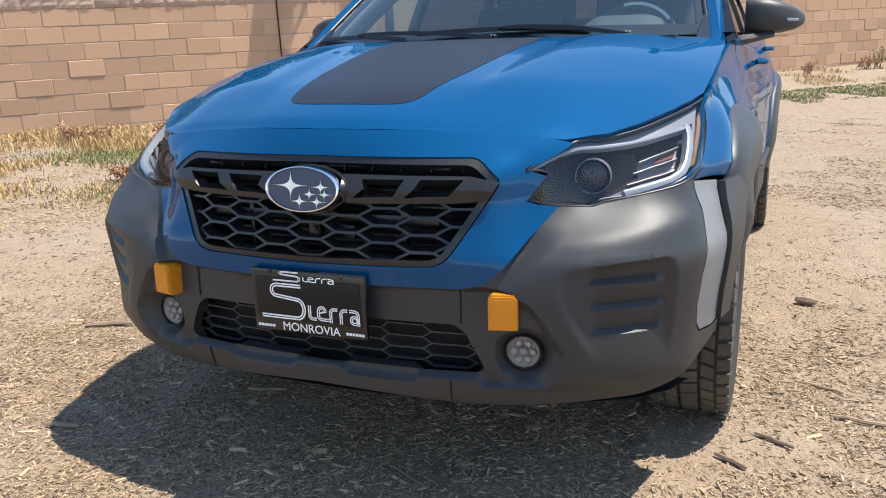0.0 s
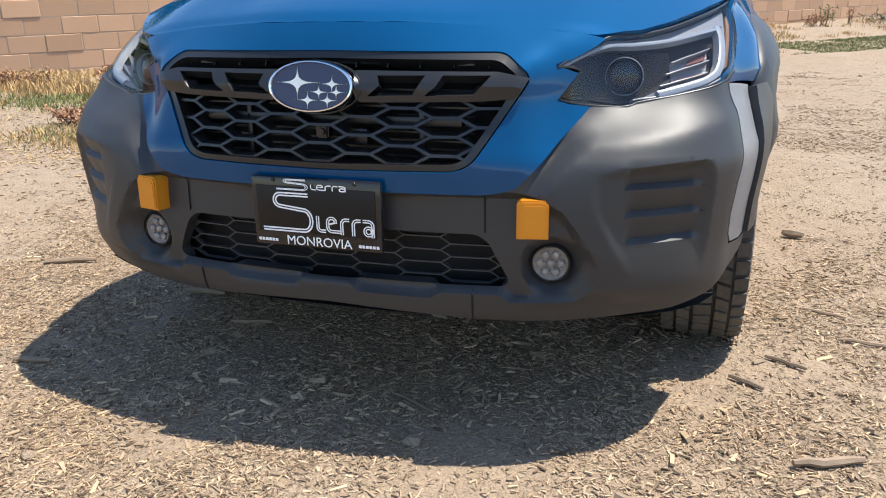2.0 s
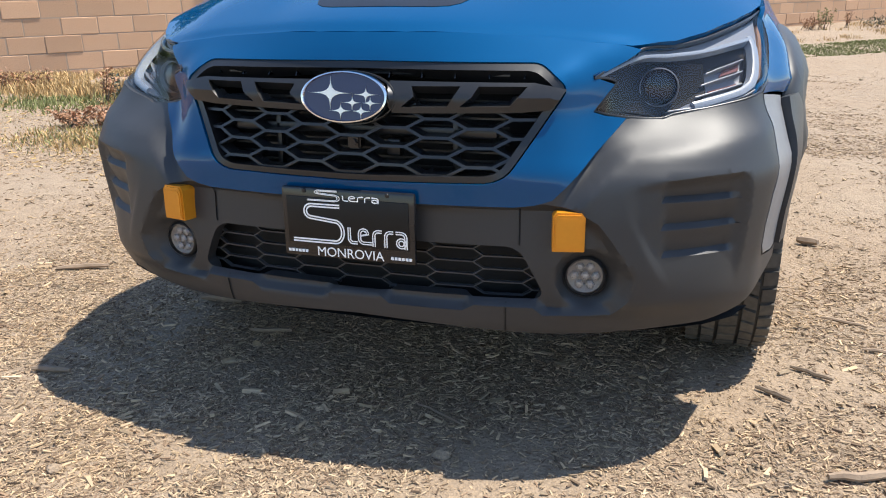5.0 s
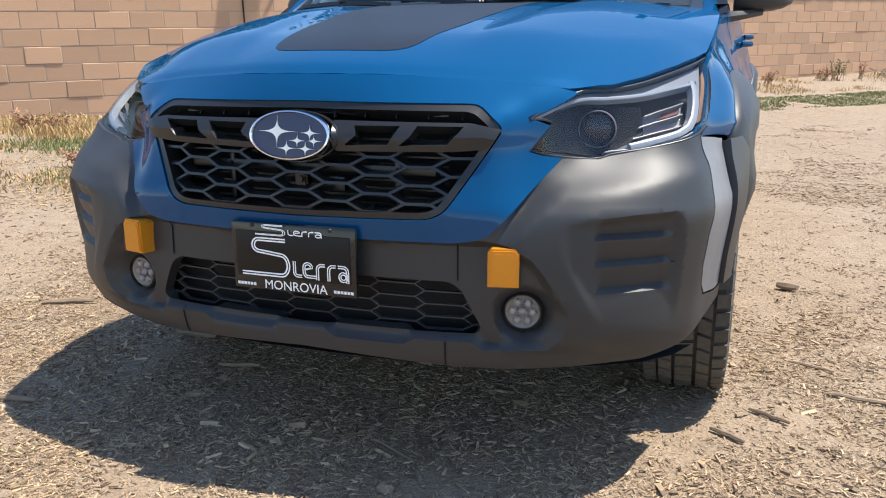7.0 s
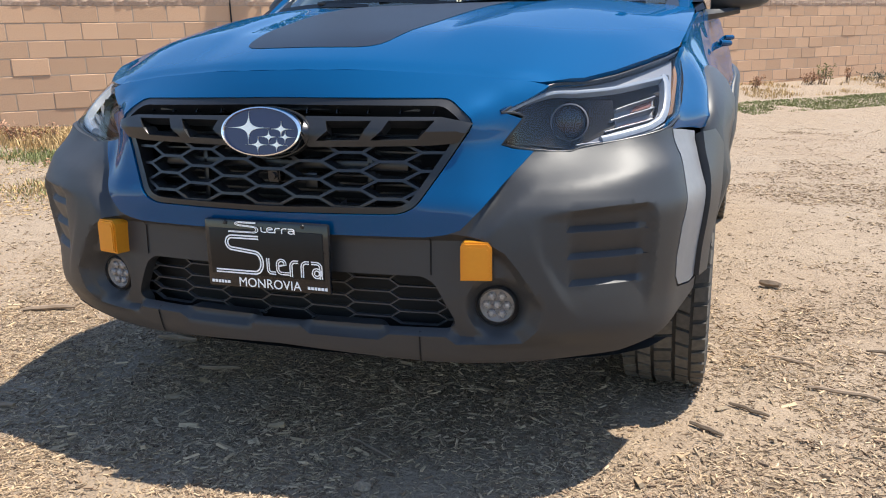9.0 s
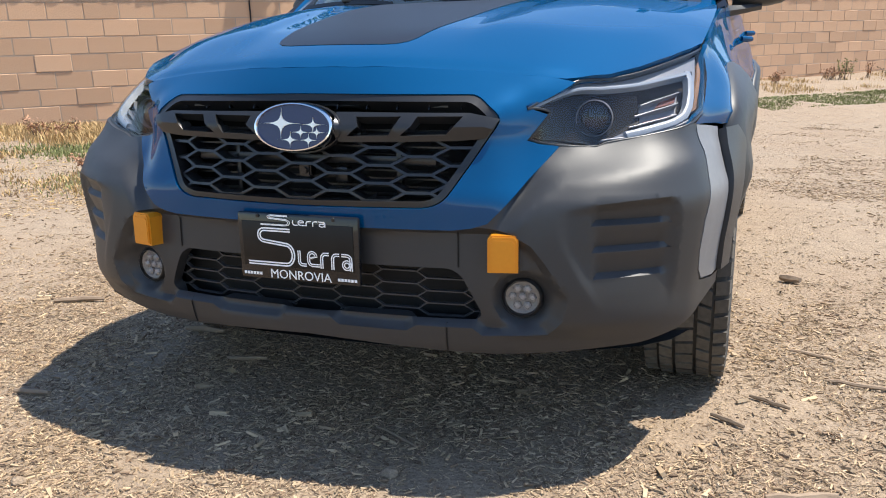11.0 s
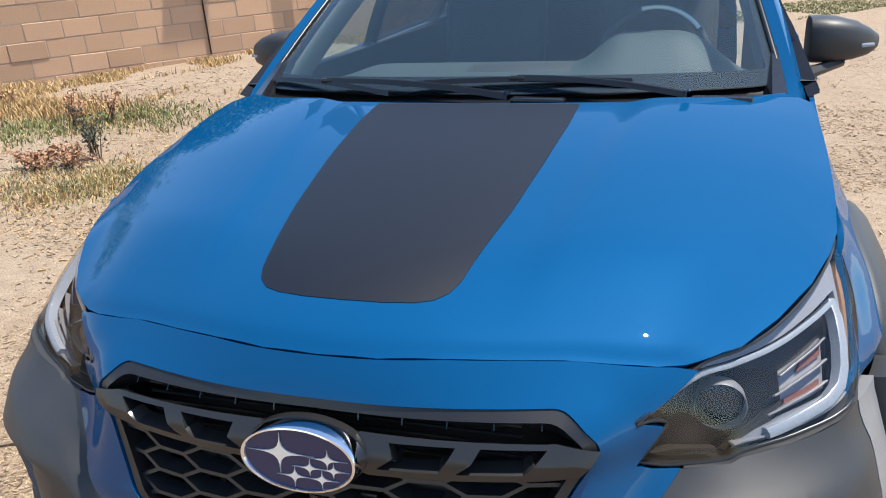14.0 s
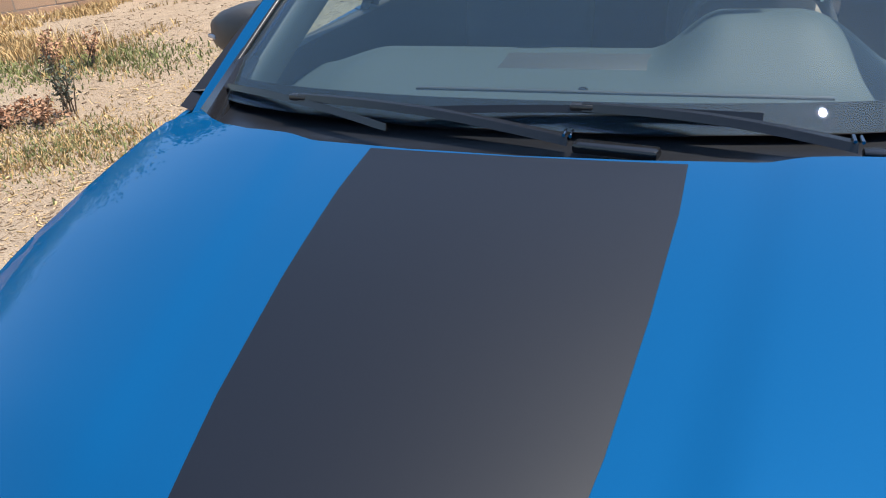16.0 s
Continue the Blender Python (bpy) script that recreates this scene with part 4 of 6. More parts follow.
for s in (1, -1):
    def side(bm):
        return bm if s > 0 else mirrored(bm)
    part("front_fender", side(sheet(FENDER, fender_surf, 0.02, flange=0.012)), PAINT, car, "blue front wing")
    for nm, ol, lab in (("front_door", DOOR1, "blue front door"), ("rear_door", DOOR2, "blue rear door")):
        door = part(nm, side(sheet(ol, side_surf, 0.05, flange=0.02)), PAINT, car, lab)
        hy = ol[1][0] - (0.14 if nm == "front_door" else 0.10)
        hz = 1.03 if nm == "front_door" else 1.075
        bm = bmesh.new()
        tube(bm, [(side_x(hy, hz) + k, hy + d, hz) for k, d in ((0.0, -0.11), (0.035, -0.09), (0.038, 0), (0.035, 0.08), (0.0, 0.10))], 0.011, 10)
        part("door_handle", side(shade(bm, 60)), PAINT, door, "blue pull handle")
        clad = [(ol[0][0], 0.36), (ol[1][0] + (0.0 if nm == "front_door" else -0.02), 0.36), (ol[1][0] + (0.0 if nm == "front_door" else -0.02), 0.55), (ol[0][0], 0.55)]
        part("door_cladding", side(sheet(clad, lambda y, z: Vector((side_x(y, z) + 0.014, y, z)), 0.06, flange=0.03)), PLASTIC, door, "black sill cladding")
    part("rear_quarter", side(sheet(QUARTER, side_surf, 0.05, flange=0.02)), PAINT, car, "blue rear wing")
    part("wheel_arch", side(flare(AX, 152, 12)), PLASTIC, car, "black front wheel-arch moulding")
    part("wheel_arch", side(flare(AX + WB, 172, 8)), PLASTIC, car, "black rear wheel-arch moulding")
    # light grey arch panel beside the bumper
    arch = [(1.006, 0.806), (0.994, 0.750), (0.953, 0.66), (0.939, 0.60), (0.939, 0.53), (0.953, 0.482), (0.985, 0.454), (1.06, 0.446), (1.090, 0.452), (1.082, 0.535), (1.084, 0.65), (1.104, 0.735), (1.128, 0.793), (1.07, 0.800)]
    part("arch_panel", side(sheet(arch, lambda u, z: skin(u, z, 0.001 + shoulder(u, z)), 0.02, flange=0.03)), TRIMGREY, car, "light grey scuffed plastic arch panel")
    lower_lip = [(1.132, 0.792), (1.108, 0.735), (1.088, 0.65), (1.086, 0.535), (1.095, 0.452), (1.17, 0.452), (1.19, 0.58), (1.24, 0.68), (1.30, 0.745), (1.225, 0.792)]
    part("arch_lip", side(sheet(lower_lip, lambda u, z: skin(u, z, 0.012), 0.02, flange=0.03)), PLASTIC, car, "black lip of the wheel arch")
    # added box, out of sight, keeps sun from leaking through the arch gaps
    part("leak_blocker", box(bmesh.new(), s * 0.815, 0.50, 0.61, 0.03, 0.22, 0.38), DARK, car, "unseen black box added to block sun leaking through the arch gaps")
    for cy in (AX, AX + WB):
        bm = bmesh.new()
        rows = [[(s * x, cy + 0.44 * math.cos(radians(a)), TY + 0.44 * math.sin(radians(a))) for a in range(-20, 141, 10)] for x in (0.60, 0.91)]
        ring(bm, rows, False)
        bm.faces.new([bm.verts.new((s * 0.60, cy + 0.44 * math.cos(radians(a)), TY + 0.44 * math.sin(radians(a)))) for a in range(-20, 201, 10)])
        part("wheel_well", bm, DARK, car, "black wheel-arch liner")
        wheel(s * (0.824 if cy < 2 else 0.880), cy, s)

# ---- cabin shell ----
WSB = [(0.0, 1.235, 1.150), (0.25, 1.245, 1.150), (0.5, 1.290, 1.148), (0.68, 1.350, 1.146), (0.772, 1.405, 1.148)]
WST = [(0.0, 2.075, 1.607), (0.25, 2.085, 1.604), (0.45, 2.110, 1.599), (0.57, 2.140, 1.590), (0.625, 2.165, 1.580)]


def screen(k, v, off=0.0):
    """The windscreen: k from -1 to 1 across, v from foot to head."""
    a = abs(k)
    idx = [(i / 4, *p) for i, p in enumerate(WSB)]
    idt = [(i / 4, *p) for i, p in enumerate(WST)]
    b, t = Vector(spline(idx, a)), Vector(spline(idt, a))
    p = b.lerp(t, v) + Vector((0, -0.35, 0.72)) * (0.045 * math.sin(math.pi * v) * (1 - 0.5 * a) + off)
    return Vector((p.x if k >= 0 else -p.x, p.y, p.z))


bm = bmesh.new()
ring(bm, [[screen(-1 + i / 12, j / 12) for i in range(25)] for j in range(13)], False)
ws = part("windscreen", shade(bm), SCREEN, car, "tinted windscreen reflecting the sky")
ws.visible_shadow = False
bm = bmesh.new()
edge_u = [-1 + i / 16 for i in range(33)]
ring(bm, [[screen(k, v, -0.003) for k in edge_u] for v in (0.0, 0.035, 0.074)], False)
ring(bm, [[screen(k, v, -0.003) for k in edge_u] for v in (0.955, 1.0)], False)
for s in (-1, 1):
    ring(bm, [[screen(s * k, v / 12, -0.003) for k in (0.905, 0.95, 1.0)] for v in range(13)], False)
part("screen_border", shade(bm, 60), FRIT, ws, "black printed glass border")
# small sticker at the head of the glass
bm = bmesh.new()
ring(bm, [[screen(k, v, 0.002) for k in (0.365, 0.46, 0.56)] for v in (0.775, 0.835)], False)
stick = part("glass_sticker", bm, STICKER, ws, "pale paper sticker with dark marks")
bm = bmesh.new()
for i in range(8):
    k = 0.392 + i * 0.0175
    ring(bm, [[screen(k + d, v, 0.003) for d in (0.0, 0.007 + 0.003 * (i % 2))] for v in (0.792, 0.818)], False)
part("sticker_mark", bm, SATIN, stick)

# cowl, wipers
bm = bmesh.new()
rows = []
for i in range(41):
    k = -1 + i / 20
    x = 0.80 * k
    a = abs(x)
    yh = spline([(0, 1.098), (0.2, 1.106), (0.4, 1.130), (0.56, 1.171), (0.64, 1.211), (0.70, 1.258), (0.745, 1.300), (0.80, 1.345)], a)[0]
    p = screen(k * 0.98, 0.03, -0.006)
    rows.append([Vector((x, yh + 0.006, hood_z(x, yh) - 0.03)), Vector((x, yh + 0.02, hood_z(x, yh) - 0.022)), Vector((x * 0.995, (yh + p.y) / 2 + 0.01, 1.122)), Vector((x * 0.99, p.y - 0.01, 1.138)), Vector((p.x, p.y + 0.012, p.z + 0.002))])
ring(bm, rows, False)
part("cowl", shade(bm), COWLMAT, car, "black plastic cowl with wiper wells")


for s in (-1, 1):
    bm = bmesh.new()
    rows = []
    for i in range(9):
        v = i / 8
        a = Vector((0.742, 1.304, hood_z(0.742, 1.304) + 0.002)).lerp(screen(1.0, 0.16, 0.004), v)
        b = Vector((0.782, 1.340, hood_z(0.782, 1.335) + 0.004)).lerp(screen(1.0, 0.16, 0.006) + Vector((0.012, 0, 0)), v)
        rows.append([Vector((s * p.x, p.y, p.z)) for p in (a + Vector((-0.02, 0.012, -0.03)), a, b, b + Vector((0.01, 0.01, -0.03)))])
    ring(bm, rows, False)
    part("cowl_corner", shade(bm, 50), GLOSSBLACK, car, "glossy black cowl corner piece")


def wiper(pivot, tip, end, mid):
    w = new("wiper")
    w.parent = car
    w["label"] = "black windscreen wiper"
    a, b = Vector(tip), Vector(end)
    c = Vector(mid)
    bm = bmesh.new()
    n = 14
    pts = [a.lerp(b, i / n) + Vector((0, -0.004, 0.010)) * math.sin(math.pi * i / n) for i in range(n + 1)]
    rows = []
    for i, p in enumerate(pts):
        wd = 0.008 if 0 < i < n else 0.006
        rows.append([p + Vector((0, -wd, -0.005)), p + Vector((0, -wd * 0.3, 0.008)), p + Vector((0, wd * 0.5, 0.006)), p + Vector((0, wd, -0.008))])
    ring(bm, rows, True, True)
    part("blade", shade(bm, 50), WIPERMAT, w, "long rubber blade with spoiler")
    bm = bmesh.new()
    piv = Vector(pivot)
    d = (c - piv)
    rows = []
    for i in range(13):
        k = i / 12
        p = piv.lerp(c, k) + Vector((0, 0, 0.012 * math.sin(math.pi * k)))
        wd = 0.016 - 0.007 * k
        rows.append([p + Vector((0, -wd, -0.006)), p + Vector((0, -wd * 0.6, 0.008)), p + Vector((0, wd * 0.6, 0.008)), p + Vector((0, wd, -0.006))])
    ring(bm, rows, True, True)
    part("arm", shade(bm, 50), WIPERMAT, w, "satin black wiper arm")
    bm = soft_box(0.045, 0.018, 0.014, 0.005, 2, Matrix.Translation(c + Vector((0, 0, 0.0))) @ Matrix.Rotation(math.atan2(d.y, d.x), 4, "Z"))
    part("clasp", bm, SATIN, w)
    hd = piv - d.normalized() * 0.085
    bm = soft_box(0.15, 0.034, 0.020, 0.007, 2, Matrix.Translation(hd + Vector((0, 0.004, -0.006))) @ Matrix.Rotation(math.atan2(d.y, d.x), 4, "Z"))
    part("arm_head", bm, WIPERMAT, w, "wiper arm head")
    bm = bmesh.new()
    for o in (-0.006, 0.006):
        tube(bm, [piv + d.normalized() * o + Vector((0, -0.014, 0.012)), piv + d.normalized() * o + Vector((0, 0.014, 0.013))], 0.003, 8)
    part("hinge_pin", bm, CHROME, w, "bright hinge pins")


wiper((0.072, 1.188, 1.152), (-0.735, 1.395, 1.170), (-0.272, 1.195, 1.158), (-0.50, 1.290, 1.182))
wiper((0.532, 1.222, 1.150), (-0.250, 1.245, 1.176), (0.390, 1.285, 1.174), (0.085, 1.258, 1.190))

# pillars, roof, side glass, tail
ROOF = [(2.10, 0.0, 1.612), (2.4, 0.0, 1.640), (3.0, 0.0, 1.655), (3.8, 0.0, 1.635), (4.35, 0.0, 1.585)]


def roof_pt(k, y):
    zc = spline([(r[0], r[2]) for r in ROOF], y)[0]
    w = spline([(2.10, 0.63), (2.5, 0.645), (3.5, 0.635), (4.4, 0.58)], y)[0]
    a = abs(k)
    yo = 0.085 * a ** 2.2 * (1 - smooth_step(2.1, 2.5, y))
    return Vector((w * k, y + yo, zc - 0.030 * a ** 3))


bm = bmesh.new()
ring(bm, [[roof_pt(-1 + i / 10, 2.085 + 2.27 * j / 18) for i in range(21)] for j in range(19)], False)
part("roof", shade(bm), PAINT, car, "blue roof")


def glass_x(y, z):
    return spline([(1.12, 0.862), (1.30, 0.790), (1.50, 0.690), (1.62, 0.630)], z)[0] - 0.05 * smooth_step(3.6, 4.5, y)


def glass_surf(off):
    return lambda y, z: Vector((glass_x(y, z) + off, y, z))


W1 = [(1.50, 1.135), (2.42, 1.15), (2.42, 1.555), (2.22, 1.545), (1.95, 1.42), (1.72, 1.28)]
W2 = [(2.50, 1.15), (3.32, 1.165), (3.48, 1.30), (3.40, 1.56), (2.50, 1.565)]
W3 = [(3.42, 1.17), (4.30, 1.20), (4.05, 1.53), (3.48, 1.56), (3.55, 1.32)]
SIDEFRAME = [(1.38, 1.125), (3.0, 1.15), (4.70, 1.20), (4.36, 1.56), (3.8, 1.605), (3.0, 1.622), (2.4, 1.610), (2.16, 1.578)]
for s in (1, -1):
    def side(bm):
        return bm if s > 0 else mirrored(bm)
    fr_ = part("side_frame", side(sheet(SIDEFRAME, glass_surf(0.004), 0.05, [rounded(w, 0.03) for w in (W1, W2, W3)], flange=0.03)), GLOSSBLACK, car, "black window surround")
    for w, gm in ((W1, WINDOW), (W2, SMOKED), (W3, SMOKED)):
        ob = part("side_window", side(sheet(rounded([(p[0], p[1]) for p in w], 0.03), glass_surf(-0.006), 0.08, flange=0.0)), gm, fr_, "side window glass")
        ob.visible_shadow = False
    # blue pillar from cowl to roof edge
    bm = bmesh.new()
    rows = []
    for j in range(21):
        v = j / 20
        p = screen(1.0, v, 0.0)
        q = Vector((0.830, 1.392, 1.118)).lerp(Vector((0.634, 2.262, 1.603)), v) + Vector((0.018, -0.01, 0.030)) * math.sin(math.pi * v)
        mid = p.lerp(q, 0.5) + Vector((0.010, -0.010, 0.012))
        rows.append([p + Vector((-0.004, 0.02, -0.02)), p + Vector((0.008, 0, 0.004)), mid, q, q + Vector((0.012, 0.05, -0.010))])
    foot = [Vector(r) + Vector((0.0, -0.06, -0.035)) for r in rows[0]]
    rows.insert(0, foot)
    ring(bm, rows, False)
    part("a_pillar", side(shade(bm, 40)), PAINT, car, "blue windscreen pillar")
    bm = bmesh.new()
    ring(bm, [[screen(0.985, j / 12, -0.03), screen(0.93, j / 12, -0.045), screen(0.90, j / 12, -0.085), screen(0.93, j / 12, -0.13) + Vector((0, 0.05, 0))] for j in range(13)], False)
    part("pillar_trim", side(shade(bm, 60)), DASHMAT, car, "grey inner pillar trim")
    bm = bmesh.new()
    tube(bm, [screen(1.005, j / 16, 0.006) for j in range(17)], 0.007, 8)
    part("screen_moulding", side(shade(bm, 60)), SATIN, car, "black moulding beside the glass")
    # roof rail
    rail = part("roof_rail", side(shade(tube(bmesh.new(), [(0.575 - 0.01 * math.sin(math.pi * j / 16), 2.30 + 1.9 * j / 16, spline([(r[0], r[2]) for r in ROOF], 2.30 + 1.9 * j / 16)[0] + 0.012 + 0.045 * min(1, 5 * math.sin(math.pi * j / 16))) for j in range(17)], 0.018, 10), 60)), SATIN, car, "black roof rail with orange anchor points")
    part("rail_foot", side(soft_box(0.045, 0.22, 0.05, 0.015, 3, Matrix.Translation((0.585, 2.27, 1.648)))), SATIN, rail, "rail foot")
    # quarter trim by the mirror
    sail = [(1.40, 1.128), (1.52, 1.136), (1.74, 1.285), (1.68, 1.275)]
    part("mirror_sail", side(sheet(sail, glass_surf(0.008), 0.05, flange=0.02)), GLOSSBLACK, car, "black mirror sail panel")
    # door mirror
    mir = new("door_mirror")
    mir.parent = car
    mir["label"] = "black door mirror with satin cap"
    rows = []
    for j, (x, sy, sz, cy, cz) in enumerate(((0.868, 0.060, 0.060, 1.690, 1.206), (0.872, 0.078, 0.068, 1.690, 1.208), (0.90, 0.088, 0.069, 1.690, 1.209), (0.95, 0.090, 0.066, 1.696, 1.208), (1.00, 0.082, 0.056, 1.712, 1.204), (1.045, 0.060, 0.040, 1.732, 1.199), (1.075, 0.030, 0.020, 1.75, 1.197), (1.082, 0.010, 0.006, 1.76, 1.197))):
        x, cy = x + 0.004, cy + 0.15
        row = []
        for k in range(20):
            a = 2 * math.pi * k / 20
            ca, sa = math.cos(a), math.sin(a)
            y = cy - sy * math.copysign(abs(ca) ** 0.6, ca)
            y = min(y, cy + 0.055)
            row.append(Vector((x, y, cz + sz * math.copysign(abs(sa) ** 0.55, sa) - 0.02 * (x - 0.87))))
        rows.append(row)
    shell = part("mirror_shell", side(shade(ring(bmesh.new(), rows, True, True), 50)), PLASTIC, mir, "satin black mirror cap")
    part("mirror_glass", side(sheet(rounded([(0.89, 1.15), (1.02, 1.16), (1.035, 1.25), (0.89, 1.27)], 0.03), lambda x, z: Vector((x + 0.004, 1.902, z)), 0.05, flange=0.004)), CHROME, shell, "mirror glass")
    rows = [[Vector((x, y + dy, z + dz)) for dy, dz in ((-0.030, 0.0), (-0.015, w), (0.02, w), (0.035, 0.0), (0.02, -w), (-0.015, -w))] for x, y, z, w in ((0.80, 1.66, 1.122, 0.024), (0.86, 1.70, 1.120, 0.020), (0.91, 1.76, 1.128, 0.015), (0.98, 1.82, 1.142, 0.012))]
    part("mirror_arm", side(shade(ring(bmesh.new(), rows, True, True), 50)), PLASTIC, mir, "black mirror arm")
    part("mirror_lamp", side(soft_box(0.05, 0.02, 0.012, 0.004, 2, Matrix.Translation((1.036, 1.814, 1.190)) @ Matrix.Rotation(radians(35), 4, "Z"))), DRLWHITE, mir, "clear repeater lamp")

# tail
bm = bmesh.new()
rows = []
for z, y, w in ((0.42, 4.72, 0.76), (0.55, 4.80, 0.79), (0.75, 4.83, 0.80), (0.82, 4.80, 0.795), (1.0, 4.78, 0.78), (1.2, 4.70, 0.755), (1.4, 4.52, 0.67), (1.57, 4.36, 0.585)):
    rows.append([Vector((w * k / 8, y - 0.10 * abs(k / 8) ** 3, z)) for k in range(-8, 9)])
ring(bm, rows[:6], False)
tail = part("tailgate", shade(bm), PAINT, car, "blue tailgate")
bm = bmesh.new()
ring(bm, rows[5:], False)
part("rear_window", shade(bm), SMOKED, tail, "dark rear window")
part("rear_bumper", soft_box(1.62, 0.2, 0.34, 0.06, 3, Matrix.Translation((0, 4.75, 0.52))), PLASTIC, car, "black rear bumper")
for s in (-1, 1):
    part("tail_lamp", soft_box(0.20, 0.10, 0.16, 0.03, 2, Matrix.Translation((s * 0.68, 4.72, 1.02))), AMBER, car, "red-amber tail lamp")
# floor pan and firewall
bm = bmesh.new()
box(bm, 0, 2.5, 0.30, 1.36, 4.2, 0.06)
box(bm, 0, 0.55, 0.34, 1.1, 0.7, 0.05)
box(bm, 0, 1.32, 0.72, 1.50, 0.05, 0.70)
part("floor_pan", bm, DARK, car, "dark underbody")
bm = bmesh.new()
box(bm, 0, 0.75, 0.62, 1.1, 0.8, 0.45)
part("engine_block", bm, DARK, car, "dark engine bay")

# ---- cabin things ----
for s in (-1, 1):
    bm = bmesh.new()
    ring(bm, [[Vector((s * x, 1.42 + 2.1 * i / 12, z)) for x, z in ((0.86, 1.150), (0.80, 1.150), (0.77, 1.10), (0.77, 0.45))] for i in range(13)], False)
    part("door_card", shade(bm, 50), CABIN, car, "dark inner door panel")

def dash_z(x, y):
    pod = smooth_step(0.15, 0.31, x) * (1 - smooth_step(0.48, 0.72, x)) * smooth_step(1.60, 1.88, y)
    return 1.095 + 0.045 * smooth_step(1.35, 1.85, y) + 0.096 * pod - 0.05 * smooth_step(0.55, 0.78, abs(x)) - 0.25 * smooth_step(1.94, 2.06, y)


bm = bmesh.new()
ring(bm, [[Vector((-0.76 + 1.52 * i / 50, 1.28 + 0.79 * j / 26, dash_z(-0.76 + 1.52 * i / 50, 1.28 + 0.79 * j / 26))) for i in range(51)] for j in range(27)], False)
dash = part("dashboard", shade(bm, 60), DASHMAT, car, "grey soft-touch dashboard with instrument hood")
part("dash_speaker", soft_box(0.36, 0.13, 0.010, 0.004, 2, Matrix.Translation((-0.02, 1.80, 1.134)) @ Matrix.Rotation(radians(3), 4, "X")), CABIN, dash, "dark recessed tray")
part("dash_vent", soft_box(0.90, 0.016, 0.008, 0.003, 2, Matrix.Translation((0.09, 1.60, 1.118))), CABIN, dash, "long demister vent")
part("light_sensor", lathe([(0.012, 0.0), (0.010, 0.006), (0.001, 0.009)], 16, Matrix.Translation((0.03, 1.615, 1.118))), GLOSSBLACK, dash, "small black sunlight sensor")
bm = bmesh.new()
wm = Matrix.Translation((0.40, 2.10, 1.115)) @ Matrix.Rotation(radians(68), 4, "X")
tor = [[wm @ Vector(((0.185 + 0.015 * math.cos(b)) * math.cos(a), (0.185 + 0.015 * math.cos(b)) * math.sin(a), 0.015 * math.sin(b))) for b in [2 * math.pi * i / 10 for i in range(10)]] for a in [2 * math.pi * j / 40 for j in range(41)]]
ring(bm, tor)
sw = part("steering_wheel", shade(bm, 60), CABIN, car, "black steering wheel")
bm = bmesh.new()
tube(bm, [wm @ Vector((0.186 * math.cos(radians(a)), 0.186 * math.sin(radians(a)), 0.010)) for a in range(35, 106, 7)], 0.0085, 8)
part("rim_trim", shade(bm, 60), SILVER, sw, "pale trim on the wheel rim")
part("wheel_boss", soft_box(0.16, 0.14, 0.05, 0.02, 2, wm), CABIN, sw)
part("wheel_spoke", soft_box(0.36, 0.03, 0.02, 0.006, 2, wm), SILVER, sw, "silver spokes")
for x in (-0.37, 0.37):
    seat = new("seat")
    seat.parent = car
    seat["label"] = "black fabric front seat with headrest"
    part("cushion", soft_box(0.50, 0.52, 0.16, 0.05, 3, Matrix.Translation((x, 2.55, 0.68))), SEATMAT, seat)
    part("backrest", soft_box(0.48, 0.14, 0.66, 0.05, 3, Matrix.Translation((x, 2.86, 1.02)) @ Matrix.Rotation(radians(-18), 4, "X")), SEATMAT, seat)
    part("headrest", soft_box(0.27, 0.11, 0.20, 0.045, 3, Matrix.Translation((x, 2.97, 1.43)) @ Matrix.Rotation(radians(-12), 4, "X")), SEATMAT, seat)
bench = part("rear_seat", soft_box(1.30, 0.16, 0.70, 0.05, 3, Matrix.Translation((0, 3.75, 0.95)) @ Matrix.Rotation(radians(-20), 4, "X")), SEATMAT, car, "black rear bench")
for x in (-0.4, 0.0, 0.4):
    part("headrest", soft_box(0.26, 0.10, 0.16, 0.04, 3, Matrix.Translation((x, 3.9, 1.36))), SEATMAT, bench)
rv = part("rear_view_mirror", soft_box(0.25, 0.03, 0.075, 0.018, 3, Matrix.Translation((0.0, 2.02, 1.49))), CABIN, car, "black rear-view mirror")
part("mirror_stalk", soft_box(0.09, 0.10, 0.06, 0.02, 2, Matrix.Translation((0.0, 2.04, 1.565))), CABIN, rv)
bm = bmesh.new()
ring(bm, [[roof_pt(-0.93 + 1.86 * i / 10, 2.14 + 2.1 * j / 10) + Vector((0, 0, -0.03)) for i in range(11)] for j in range(11)], False)
part("headliner", bm, CABIN, car, "dark headlining")

# ---- number plate card ----
PM = Matrix.Translation((0, -0.003, 0.543)) @ Matrix.Rotation(radians(90 + 1), 4, "X")
plate = part("plate_frame", soft_box(0.312, 0.158, 0.014, 0.006, 2, PM), GLOSSBLACK, car, "black dealer plate in a black frame")
part("plate_card", soft_box(0.286, 0.106, 0.004, 0.0015, 2, PM @ Matrix.Translation((0, 0.006, 0.0075))), PLATEMAT, plate, "black card with white lettering")
part("plate_bracket", soft_box(0.26, 0.12, 0.03, 0.006, 2, PM @ Matrix.Translation((0, 0, -0.020))), SATIN, plate)


def ink(name, bm, parent=plate, mat=None):
    bm.transform(PM @ Matrix.Translation((0, 0, 0.0102)))
    return part(name, bm, mat or WHITEINK, parent)


